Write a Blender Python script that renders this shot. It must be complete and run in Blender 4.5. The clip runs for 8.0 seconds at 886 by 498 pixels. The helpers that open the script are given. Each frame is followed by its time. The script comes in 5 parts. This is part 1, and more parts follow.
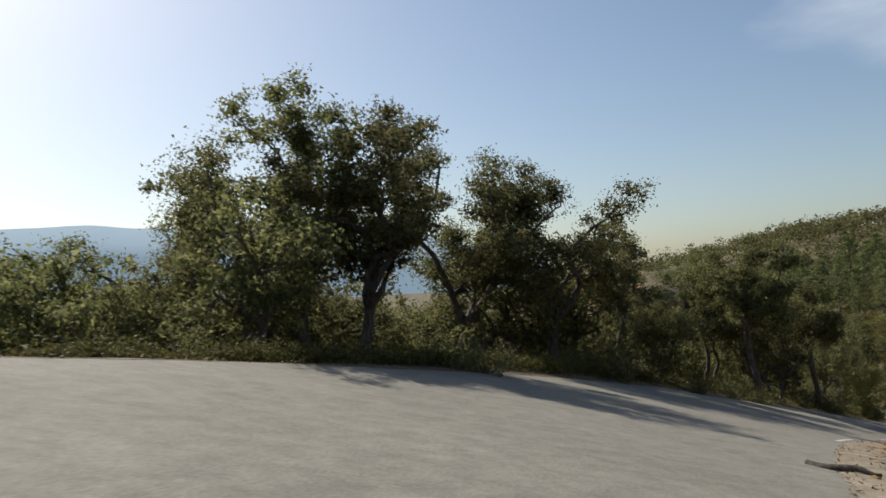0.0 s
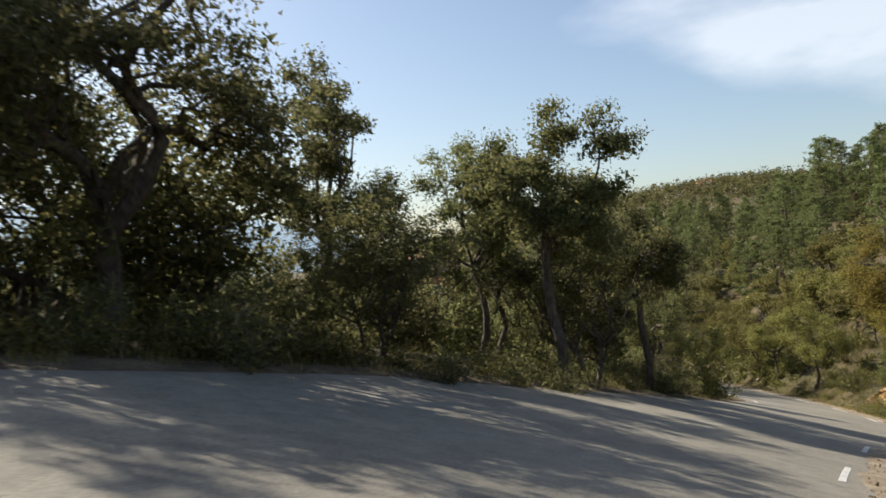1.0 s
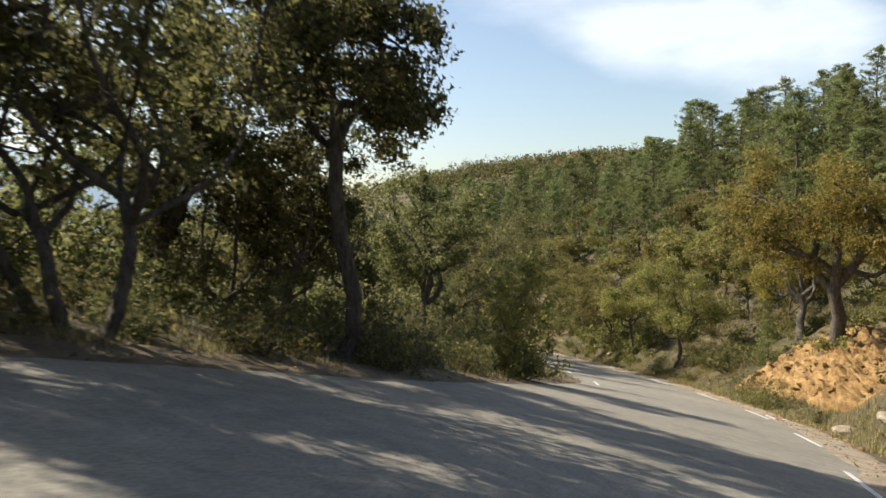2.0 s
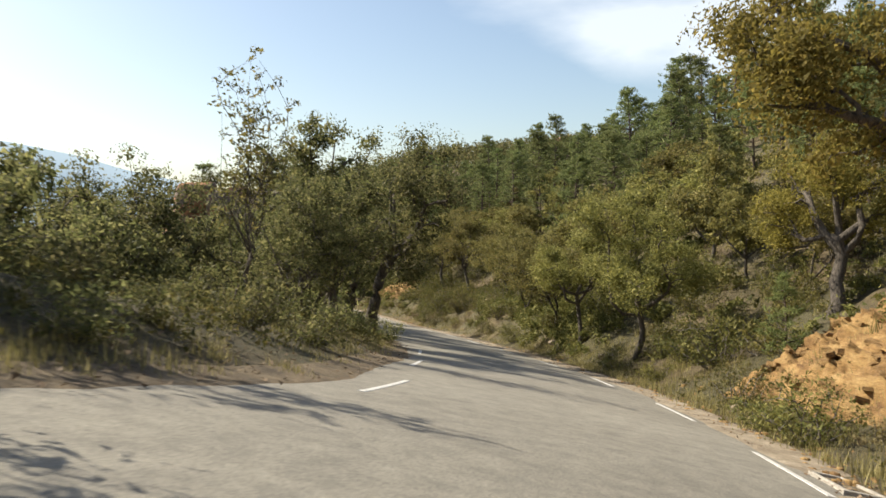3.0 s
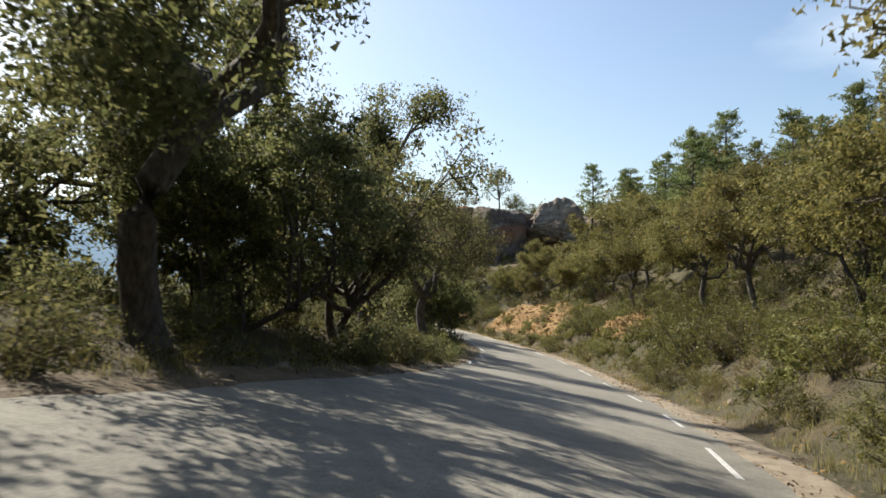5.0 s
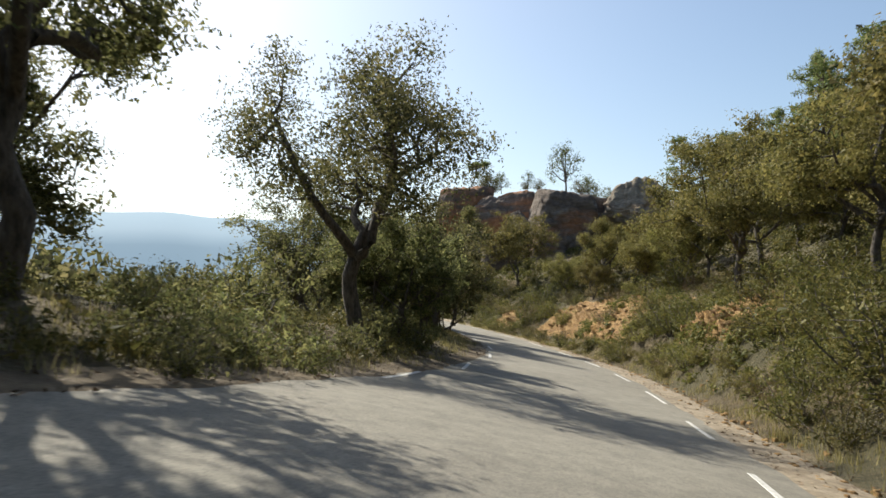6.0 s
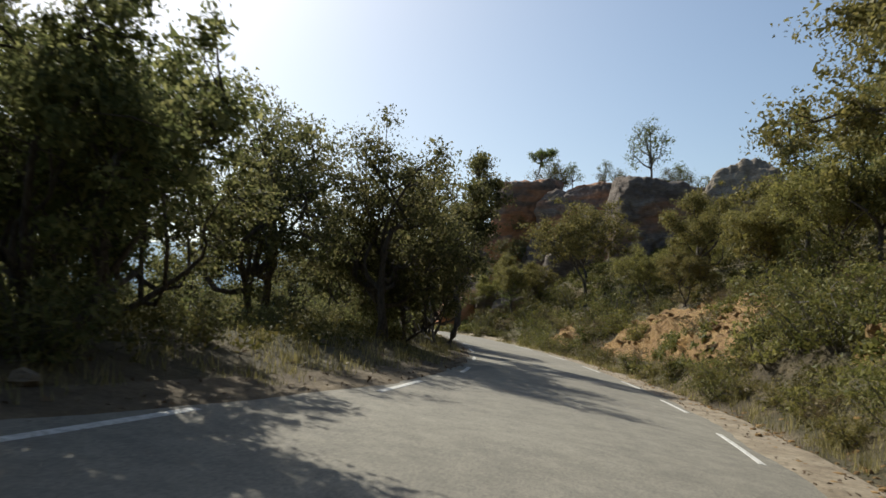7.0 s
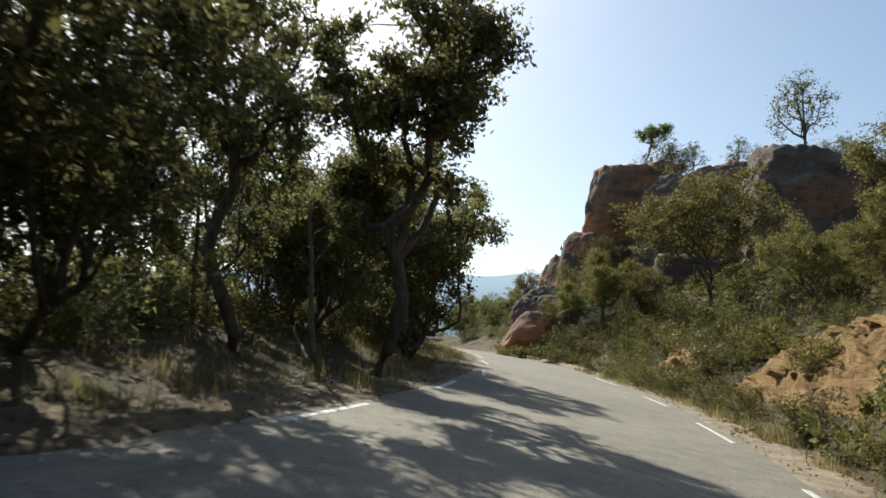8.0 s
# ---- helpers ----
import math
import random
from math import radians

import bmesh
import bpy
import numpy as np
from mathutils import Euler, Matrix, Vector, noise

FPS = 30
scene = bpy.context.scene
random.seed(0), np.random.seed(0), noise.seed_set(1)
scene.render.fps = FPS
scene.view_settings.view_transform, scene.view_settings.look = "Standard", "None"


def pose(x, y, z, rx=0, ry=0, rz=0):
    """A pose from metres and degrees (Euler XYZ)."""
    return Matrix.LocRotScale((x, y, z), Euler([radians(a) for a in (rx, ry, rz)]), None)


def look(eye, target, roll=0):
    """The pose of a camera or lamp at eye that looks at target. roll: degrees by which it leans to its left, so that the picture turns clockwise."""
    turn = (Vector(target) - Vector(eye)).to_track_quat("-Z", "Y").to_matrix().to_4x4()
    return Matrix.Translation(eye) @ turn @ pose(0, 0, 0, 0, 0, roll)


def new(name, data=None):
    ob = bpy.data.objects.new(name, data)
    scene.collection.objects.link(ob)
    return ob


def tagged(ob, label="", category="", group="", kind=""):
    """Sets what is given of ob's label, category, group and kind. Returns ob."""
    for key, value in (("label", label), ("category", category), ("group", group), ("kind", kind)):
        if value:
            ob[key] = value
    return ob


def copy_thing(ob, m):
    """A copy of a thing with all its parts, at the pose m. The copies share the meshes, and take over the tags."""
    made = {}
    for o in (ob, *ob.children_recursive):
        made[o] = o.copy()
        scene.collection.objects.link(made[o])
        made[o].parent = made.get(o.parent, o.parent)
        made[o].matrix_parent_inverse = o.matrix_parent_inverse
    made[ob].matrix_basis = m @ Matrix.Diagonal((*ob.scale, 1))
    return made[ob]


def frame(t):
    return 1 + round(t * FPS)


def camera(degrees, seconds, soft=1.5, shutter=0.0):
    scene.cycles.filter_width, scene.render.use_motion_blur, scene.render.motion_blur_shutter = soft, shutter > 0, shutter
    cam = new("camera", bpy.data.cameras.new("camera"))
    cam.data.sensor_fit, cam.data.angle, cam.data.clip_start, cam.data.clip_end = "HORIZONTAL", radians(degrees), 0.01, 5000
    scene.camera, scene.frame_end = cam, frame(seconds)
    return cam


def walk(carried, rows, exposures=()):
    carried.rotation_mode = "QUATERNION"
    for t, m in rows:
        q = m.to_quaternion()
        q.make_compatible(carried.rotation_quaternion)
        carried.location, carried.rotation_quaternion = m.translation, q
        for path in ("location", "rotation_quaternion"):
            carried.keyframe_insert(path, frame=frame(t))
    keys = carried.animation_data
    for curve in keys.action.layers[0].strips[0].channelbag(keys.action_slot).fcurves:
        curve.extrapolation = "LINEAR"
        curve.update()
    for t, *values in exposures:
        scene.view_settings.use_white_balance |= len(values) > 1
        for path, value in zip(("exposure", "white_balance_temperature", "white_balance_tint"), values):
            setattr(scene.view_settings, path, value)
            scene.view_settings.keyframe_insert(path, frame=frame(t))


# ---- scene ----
cam = camera(62.5, 8.0, soft=1.52, shutter=0.08)
METRES, EYE, TILT, LEAN, TURN = 140.0, 1.2, 3.0, 3.5, 0.0
ROWS = [
    (0.0, 0.0, 0.0, 0.0, 0.0, 0.0, -0.0),
    (0.5, 0.0217, 0.0582, -0.0099, -6.43, -0.89, 0.07),
    (1.0, 0.0521, 0.1168, -0.0214, -13.37, -1.43, 0.38),
    (1.5, 0.0863, 0.1666, -0.0329, -21.22, -3.29, -1.9),
    (3.0, 0.2142, 0.2974, -0.0707, -23.26, -3.57, -3.75),
    (3.5, 0.2541, 0.3492, -0.0818, -16.25, -3.21, -4.78),
    (4.0, 0.2852, 0.4032, -0.0931, -9.26, -2.6, -5.1),
    (4.5, 0.311, 0.4608, -0.1034, -4.34, -1.0, -4.08),
    (6.0, 0.361, 0.6387, -0.1296, 6.78, 0.49, -3.04),
    (6.5, 0.3708, 0.6983, -0.1378, 9.77, 1.55, -3.23),
    (7.0, 0.3753, 0.7581, -0.1439, 14.09, 2.28, -2.95),
    (7.5, 0.3759, 0.8173, -0.1491, 18.41, 3.32, -3.61),
    (8.0, 0.3716, 0.8773, -0.1533, 23.6, 4.03, -3.32),
]
walk(cam, [(t, pose(0, 0, EYE, TILT, LEAN, TURN) @ pose(METRES * x, METRES * y, METRES * z, 90 + pitch, roll, yaw)) for t, x, y, z, yaw, pitch, roll in ROWS],
     exposures=[(0.0, 0.05, 6500, 8), (0.5, 0.25, 6500, 8), (1.0, 0.56, 6750, 9), (1.5, 0.84, 6900, 10), (3.0, 0.75, 7000, 8), (3.5, 0.85, 6850, 8), (4.0, 1.05, 6550, 8), (4.5, 0.88, 6450, 8), (6.0, 0.6, 6600, 6), (6.5, 0.5, 6600, 6), (7.0, 0.18, 6500, 5), (7.5, 0.2, 6500, 4), (8.0, 0.4, 6500, 4)])

# ---- world and sun ----
SUN_FROM = Vector((-0.68, 0.73, 0.0)).normalized()
SUN_UP = radians(42)
world = bpy.data.worlds.new("sky_world")
scene.world = world
world.use_nodes = True
wn, wl = world.node_tree.nodes, world.node_tree.links
wn.clear()
w_out, w_bg = wn.new("ShaderNodeOutputWorld"), wn.new("ShaderNodeBackground")
w_sky = wn.new("ShaderNodeTexSky")
w_sky.sky_type, w_sky.sun_disc = "NISHITA", False
w_sky.sun_elevation = SUN_UP
w_sky.sun_rotation = math.atan2(SUN_FROM.x, SUN_FROM.y)
w_sky.air_density, w_sky.dust_density, w_sky.ozone_density = 1.0, 1.5, 1.2
w_bg.inputs["Strength"].default_value = 0.106
# one thin white cloud bank over the hill, its outline broken by noise


def sky_math(op, a, b=0.0):
    n = wn.new("ShaderNodeMath")
    n.operation = op
    for socket, value in zip(n.inputs, (a, b)):
        if isinstance(value, (int, float)):
            socket.default_value = value
        else:
            wl.new(value, socket)
    return n.outputs[0]


w_geo, w_map = wn.new("ShaderNodeTexCoord"), wn.new("ShaderNodeMapping")
w_map.inputs["Rotation"].default_value = (0, 0, radians(-47))
w_split, w_noise, w_ramp, w_mix = wn.new("ShaderNodeSeparateXYZ"), wn.new("ShaderNodeTexNoise"), wn.new("ShaderNodeValToRGB"), wn.new("ShaderNodeMix")
w_stretch = wn.new("ShaderNodeMapping")
w_stretch.inputs["Scale"].default_value = (4.0, 5.0, 14.0)
w_noise.inputs["Scale"].default_value, w_noise.inputs["Detail"].default_value = 1.0, 6.0
w_ramp.color_ramp.elements[0].position, w_ramp.color_ramp.elements[1].position = 0.0, 1.3
w_ramp.color_ramp.elements[1].color = (0.46, 0.46, 0.46, 1)
w_mix.data_type = "RGBA"
w_mix.inputs[7].default_value = (8.2, 8.5, 9.0, 1)
wl.new(w_geo.outputs["Generated"], w_map.inputs["Vector"])
wl.new(w_map.outputs["Vector"], w_split.inputs["Vector"])
wl.new(w_map.outputs["Vector"], w_stretch.inputs["Vector"])
wl.new(w_stretch.outputs["Vector"], w_noise.inputs["Vector"])
w_across = sky_math("POWER", sky_math("ABSOLUTE", sky_math("DIVIDE", w_split.outputs["Y"], 0.27)), 2.0)
w_level = sky_math("ADD", sky_math("MULTIPLY", w_split.outputs["Y"], 0.24), 0.235)
w_high = sky_math("POWER", sky_math("ABSOLUTE", sky_math("DIVIDE", sky_math("SUBTRACT", w_split.outputs["Z"], w_level), 0.085)), 2.0)
w_body = sky_math("SUBTRACT", sky_math("ADD", sky_math("MULTIPLY", w_noise.outputs["Fac"], 2.2), -0.1), sky_math("ADD", w_across, w_high))
w_ahead = sky_math("MULTIPLY", sky_math("POWER", sky_math("MAXIMUM", w_body, 0.0), 1.4), sky_math("GREATER_THAN", w_split.outputs["X"], 0.0))
wl.new(w_ahead, w_ramp.inputs["Fac"])
wl.new(w_ramp.outputs["Color"], w_mix.inputs[0])
wl.new(w_sky.outputs["Color"], w_mix.inputs[6])
wl.new(w_mix.outputs[2], w_bg.inputs["Color"])
wl.new(w_bg.outputs["Background"], w_out.inputs["Surface"])
sun_data = bpy.data.lights.new("sun", "SUN")
sun_data.energy, sun_data.angle, sun_data.color = 5.0, radians(0.6), (1.0, 0.93, 0.82)
sun = new("sun", sun_data)
sun.matrix_world = look((SUN_FROM * math.cos(SUN_UP) + Vector((0, 0, math.sin(SUN_UP)))) * 100, (0, 0, 0))

# ---- materials ----
def material(name, rough=0.8, metal=0.0):
    m = bpy.data.materials.new(name)
    m.use_nodes = True
    b = m.node_tree.nodes["Principled BSDF"]
    b.inputs["Roughness"].default_value, b.inputs["Metallic"].default_value = rough, metal
    return m, m.node_tree.nodes, m.node_tree.links, b


def ramp_node(n, stops):
    r = n.new("ShaderNodeValToRGB")
    while len(r.color_ramp.elements) < len(stops):
        r.color_ramp.elements.new(0.5)
    for e, (p, c) in zip(r.color_ramp.elements, stops):
        e.position, e.color = p, (*c, 1)
    return r


def noise_node(n, l, coords, scale, detail=5.0, rough=0.6):
    t = n.new("ShaderNodeTexNoise")
    t.inputs["Scale"].default_value, t.inputs["Detail"].default_value, t.inputs["Roughness"].default_value = scale, detail, rough
    l.new(coords, t.inputs["Vector"])
    return t


def mixer(n, l, fac, a, b, blend="MIX"):
    m = n.new("ShaderNodeMix")
    m.data_type, m.blend_type = "RGBA", blend
    for socket, value in ((m.inputs[0], fac), (m.inputs[6], a), (m.inputs[7], b)):
        if isinstance(value, (int, float)):
            socket.default_value = value
        elif isinstance(value, tuple):
            socket.default_value = (*value, 1)
        else:
            l.new(value, socket)
    return m.outputs[2]


def bump(n, l, height, bsdf, strength, distance):
    b = n.new("ShaderNodeBump")
    b.inputs["Strength"].default_value, b.inputs["Distance"].default_value = strength, distance
    l.new(height, b.inputs["Height"])
    l.new(b.outputs["Normal"], bsdf.inputs["Normal"])


def leaf_material(name, dark, mid, light, glow=0.35):
    """Leaves: colour varies leaf by leaf and plant by plant; light shines through them."""
    m, n, l, b = material(name, 0.65)
    b.inputs["Specular IOR Level"].default_value = 0.2
    geo, info = n.new("ShaderNodeNewGeometry"), n.new("ShaderNodeObjectInfo")
    r = ramp_node(n, [(0.0, dark), (0.5, mid), (1.0, light)])
    l.new(geo.outputs["Random Per Island"], r.inputs["Fac"])
    hsv = n.new("ShaderNodeHueSaturation")
    span = n.new("ShaderNodeMapRange")
    span.inputs["To Min"].default_value, span.inputs["To Max"].default_value = 0.482, 0.512
    l.new(info.outputs["Random"], span.inputs["Value"])
    l.new(span.outputs["Result"], hsv.inputs["Hue"])
    val = n.new("ShaderNodeMapRange")
    val.inputs["To Min"].default_value, val.inputs["To Max"].default_value = 0.8, 1.25
    l.new(info.outputs["Random"], val.inputs["Value"])
    l.new(val.outputs["Result"], hsv.inputs["Value"])
    l.new(r.outputs["Color"], hsv.inputs["Color"])
    l.new(hsv.outputs["Color"], b.inputs["Base Color"])
    tr, mx = n.new("ShaderNodeBsdfTranslucent"), n.new("ShaderNodeMixShader")
    l.new(hsv.outputs["Color"], tr.inputs["Color"])
    mx.inputs["Fac"].default_value = glow
    l.new(b.outputs["BSDF"], mx.inputs[1])
    l.new(tr.outputs["BSDF"], mx.inputs[2])
    l.new(mx.outputs["Shader"], n["Material Output"].inputs["Surface"])
    return m


def bark_material(name, dark, light, scale=6.0):
    m, n, l, b = material(name, 0.9)
    tc, mp = n.new("ShaderNodeTexCoord"), n.new("ShaderNodeMapping")
    mp.inputs["Scale"].default_value = (scale, scale, scale * 0.3)
    l.new(tc.outputs["Object"], mp.inputs["Vector"])
    t = noise_node(n, l, mp.outputs["Vector"], 1.6, 6, 0.7)
    r = ramp_node(n, [(0.3, dark), (0.7, light)])
    l.new(t.outputs["Fac"], r.inputs["Fac"])
    l.new(r.outputs["Color"], b.inputs["Base Color"])
    bump(n, l, t.outputs["Fac"], b, 1.0, 0.09)
    return m


OAK_LEAF = leaf_material("oak_leaves", (0.064, 0.074, 0.030), (0.145, 0.152, 0.058), (0.27, 0.25, 0.11), 0.58)
OLIVE_LEAF = leaf_material("olive_green_leaves", (0.100, 0.102, 0.034), (0.208, 0.196, 0.060), (0.33, 0.285, 0.098), 0.42)
GOLD_LEAF = leaf_material("yellowing_leaves", (0.12, 0.112, 0.028), (0.245, 0.215, 0.050), (0.39, 0.325, 0.085), 0.55)
PINE_LEAF = leaf_material("pine_needles", (0.074, 0.096, 0.036), (0.156, 0.184, 0.066), (0.262, 0.282, 0.106), 0.42)
SHRUB_LEAF = leaf_material("shrub_leaves", (0.062, 0.070, 0.022), (0.135, 0.134, 0.040), (0.235, 0.205, 0.068), 0.32)
DRY_LEAF = leaf_material("dry_scrub_leaves", (0.11, 0.09, 0.045), (0.21, 0.17, 0.085), (0.33, 0.27, 0.14), 0.3)
LITTER = leaf_material("fallen_leaves", (0.08, 0.055, 0.032), (0.15, 0.105, 0.062), (0.25, 0.185, 0.115), 0.15)
GRASS = leaf_material("dry_grass", (0.12, 0.112, 0.042), (0.265, 0.228, 0.092), (0.43, 0.365, 0.18), 0.35)
CORK_BARK = bark_material("cork_bark", (0.022, 0.018, 0.014), (0.19, 0.16, 0.13), 7)
PINE_BARK = bark_material("pine_bark", (0.035, 0.026, 0.02), (0.16, 0.115, 0.085), 7)
PALE_BARK = bark_material("pale_branch_bark", (0.09, 0.08, 0.07), (0.30, 0.27, 0.23), 8)


def asphalt_material():
    m, n, l, b = material("worn_asphalt", 0.88)
    tc = n.new("ShaderNodeTexCoord")
    pos = tc.outputs["Object"]
    big, mid, grit = noise_node(n, l, pos, 0.22, 4), noise_node(n, l, pos, 2.6, 7, 0.75), noise_node(n, l, pos, 34, 5, 0.85)
    r = ramp_node(n, [(0.3, (0.195, 0.180, 0.150)), (0.7, (0.258, 0.240, 0.202))])
    l.new(big.outputs["Fac"], r.inputs["Fac"])
    r2 = ramp_node(n, [(0.34, (0.74, 0.74, 0.74)), (0.66, (1.14, 1.14, 1.12))])
    l.new(mid.outputs["Fac"], r2.inputs["Fac"])
    c = mixer(n, l, 1.0, r.outputs["Color"], r2.outputs["Color"], "MULTIPLY")
    r3 = ramp_node(n, [(0.36, (0.45, 0.45, 0.45)), (0.5, (1, 1, 1)), (0.68, (1.5, 1.48, 1.42))])
    l.new(grit.outputs["Fac"], r3.inputs["Fac"])
    c = mixer(n, l, 0.8, c, r3.outputs["Color"], "MULTIPLY")
    l.new(c, b.inputs["Base Color"])
    bump(n, l, grit.outputs["Fac"], b, 0.5, 0.012)
    return m


def earth_material(name, a, b_, c_, bump_d=0.25, size=1.0, rust=None, rust_from=0.53):
    m, n, l, b = material(name, 0.95)
    tc, mp = n.new("ShaderNodeTexCoord"), n.new("ShaderNodeMapping")
    mp.inputs["Scale"].default_value = (0.75, 0.75, 2.6)
    mp.inputs["Rotation"].default_value = (0.25, 0.2, 0)
    l.new(tc.outputs["Object"], mp.inputs["Vector"])
    big, fine = noise_node(n, l, mp.outputs["Vector"], 0.9 * size, 6, 0.65), noise_node(n, l, mp.outputs["Vector"], 7 * size, 6, 0.7)
    r = ramp_node(n, [(0.3, a), (0.5, b_), (0.7, c_)])
    l.new(big.outputs["Fac"], r.inputs["Fac"])
    r2 = ramp_node(n, [(0.3, (0.62, 0.6, 0.58)), (0.7, (1.15, 1.12, 1.1))])
    l.new(fine.outputs["Fac"], r2.inputs["Fac"])
    c = r.outputs["Color"]
    if rust:
        patch, spread = noise_node(n, l, mp.outputs["Vector"], 0.13, 4, 0.6), ramp_node(n, [(rust_from, (0, 0, 0)), (rust_from + 0.13, (1, 1, 1))])
        l.new(patch.outputs["Fac"], spread.inputs["Fac"])
        c = mixer(n, l, spread.outputs["Color"], c, rust)
    l.new(mixer(n, l, 1.0, c, r2.outputs["Color"], "MULTIPLY"), b.inputs["Base Color"])
    bump(n, l, fine.outputs["Fac"], b, 0.9, bump_d)
    return m


def ground_material():
    """Dry grass and litter, gravel beside the road, orange earth where it is steep."""
    m, n, l, b = material("hillside_ground", 0.95)
    tc, geo, zone = n.new("ShaderNodeTexCoord"), n.new("ShaderNodeNewGeometry"), n.new("ShaderNodeAttribute")
    zone.attribute_name = "gravel"
    pos = tc.outputs["Object"]
    big, mid, fine = noise_node(n, l, pos, 0.16, 5), noise_node(n, l, pos, 1.3, 6, 0.7), noise_node(n, l, pos, 14, 5, 0.75)
    litter = ramp_node(n, [(0.3, (0.060, 0.045, 0.024)), (0.5, (0.14, 0.105, 0.055)), (0.68, (0.25, 0.185, 0.095))])
    l.new(mid.outputs["Fac"], litter.inputs["Fac"])
    green = ramp_node(n, [(0.30, (0.040, 0.042, 0.018)), (0.5, (0.105, 0.092, 0.042)), (0.68, (0.19, 0.155, 0.080))])
    l.new(fine.outputs["Fac"], green.inputs["Fac"])
    gm = ramp_node(n, [(0.42, (0, 0, 0)), (0.58, (1, 1, 1))])
    l.new(big.outputs["Fac"], gm.inputs["Fac"])
    c = mixer(n, l, gm.outputs["Color"], litter.outputs["Color"], green.outputs["Color"])
    sand = ramp_node(n, [(0.32, (0.22, 0.16, 0.095)), (0.5, (0.36, 0.28, 0.18)), (0.7, (0.50, 0.41, 0.29))])
    l.new(fine.outputs["Fac"], sand.inputs["Fac"])
    c = mixer(n, l, zone.outputs["Fac"], c, sand.outputs["Color"])
    speck = ramp_node(n, [(0.34, (0.45, 0.45, 0.45)), (0.55, (1.0, 1.0, 1.0)), (0.7, (1.35, 1.3, 1.2))])
    tiny = noise_node(n, l, pos, 42, 4, 0.8)
    l.new(tiny.outputs["Fac"], speck.inputs["Fac"])
    l.new(mixer(n, l, 0.85, c, speck.outputs["Color"], "MULTIPLY"), b.inputs["Base Color"])
    bump(n, l, fine.outputs["Fac"], b, 1.0, 0.14)
    return m


ASPHALT = asphalt_material()
GROUND = ground_material()
ORANGE_EARTH = earth_material("orange_earth", (0.17, 0.092, 0.036), (0.36, 0.222, 0.085), (0.50, 0.345, 0.150), 0.12, 1.4)
ROCK = earth_material("red_brown_rock", (0.10, 0.076, 0.062), (0.165, 0.134, 0.112), (0.27, 0.235, 0.20), 0.14, 0.4, (0.30, 0.145, 0.075))
RUSTY_ROCK = earth_material("orange_stained_rock", (0.11, 0.080, 0.062), (0.175, 0.135, 0.11), (0.27, 0.23, 0.19), 0.14, 0.4, (0.42, 0.19, 0.085), 0.41)
# lightened rock for the slabs: sun on their tops put into the colour
SUNLIT_ROCK = earth_material("pale_sunlit_rock", (0.19, 0.155, 0.12), (0.29, 0.245, 0.19), (0.40, 0.345, 0.27), 0.14, 0.5, (0.42, 0.25, 0.12), 0.56)
DIRT = earth_material("verge_dirt", (0.085, 0.065, 0.040), (0.15, 0.115, 0.070), (0.25, 0.195, 0.12), 0.05, 2.5)
GRAVEL = earth_material("sandy_gravel", (0.20, 0.16, 0.11), (0.30, 0.25, 0.18), (0.41, 0.355, 0.27), 0.04, 2.5)
CONCRETE = earth_material("pale_concrete", (0.30, 0.28, 0.24), (0.40, 0.375, 0.33), (0.50, 0.475, 0.42), 0.02, 3.0)
# drain floor, so dark to stand for the shade of a deeper pit
PIT_SHADE = earth_material("dark_pit_shade", (0.025, 0.021, 0.017), (0.045, 0.037, 0.030), (0.07, 0.058, 0.045), 0.03, 4.0)
PALE_STONE = earth_material("pale_stone", (0.20, 0.16, 0.115), (0.31, 0.26, 0.195), (0.42, 0.365, 0.29), 0.06)


def paint_material():
    m, n, l, b = material("road_paint", 0.7)
    tc = n.new("ShaderNodeTexCoord")
    t = noise_node(n, l, tc.outputs["Object"], 18, 5, 0.8)
    r = ramp_node(n, [(0.36, (0.26, 0.25, 0.23)), (0.50, (0.58, 0.57, 0.54)), (0.7, (0.74, 0.73, 0.70))])
    l.new(t.outputs["Fac"], r.inputs["Fac"])
    l.new(r.outputs["Color"], b.inputs["Base Color"])
    return m


PAINT = paint_material()


def haze_glow_material():
    m, n, l, b = material("distant_hill_haze_glow", 1.0)
    # distance haze put into a blue base colour and a faint glow
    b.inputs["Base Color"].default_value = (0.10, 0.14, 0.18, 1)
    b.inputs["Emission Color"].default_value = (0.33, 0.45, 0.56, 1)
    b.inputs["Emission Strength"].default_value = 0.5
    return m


FAR_HILL_HAZE = haze_glow_material()

# ---- road line and ground ----
# points along the driven line on the road surface, x, y, z
LINE = [(-18.3, -49.2, 6.9), (-12.2, -32.8, 4.6), (-6.1, -16.4, 2.3), (0, 0, 0), (3.1, 8.3, -1.2), (7.0, 16.4, -2.5), (11.9, 23.5, -4.1),
        (17.7, 29.8, -5.9), (23.7, 35.9, -7.7), (29.6, 42.3, -9.5), (34.8, 49.3, -11.1), (39.2, 57, -12.5), (42.8, 65.2, -13.7),
        (45.7, 73.7, -14.8), (47.9, 82.1, -15.7), (49.7, 90.4, -16.5), (50.9, 98.6, -17.2), (51.6, 106.9, -17.8), (51.6, 115.5, -18.0),
        (51, 123.7, -18.1), (49.1, 134.5, -18.1), (45.6, 146, -17.8), (40.2, 156.5, -17.2), (32.8, 166, -16.5), (22.6, 174.5, -15.9), (9, 182, -15.3), (-8, 189, -14.7)]


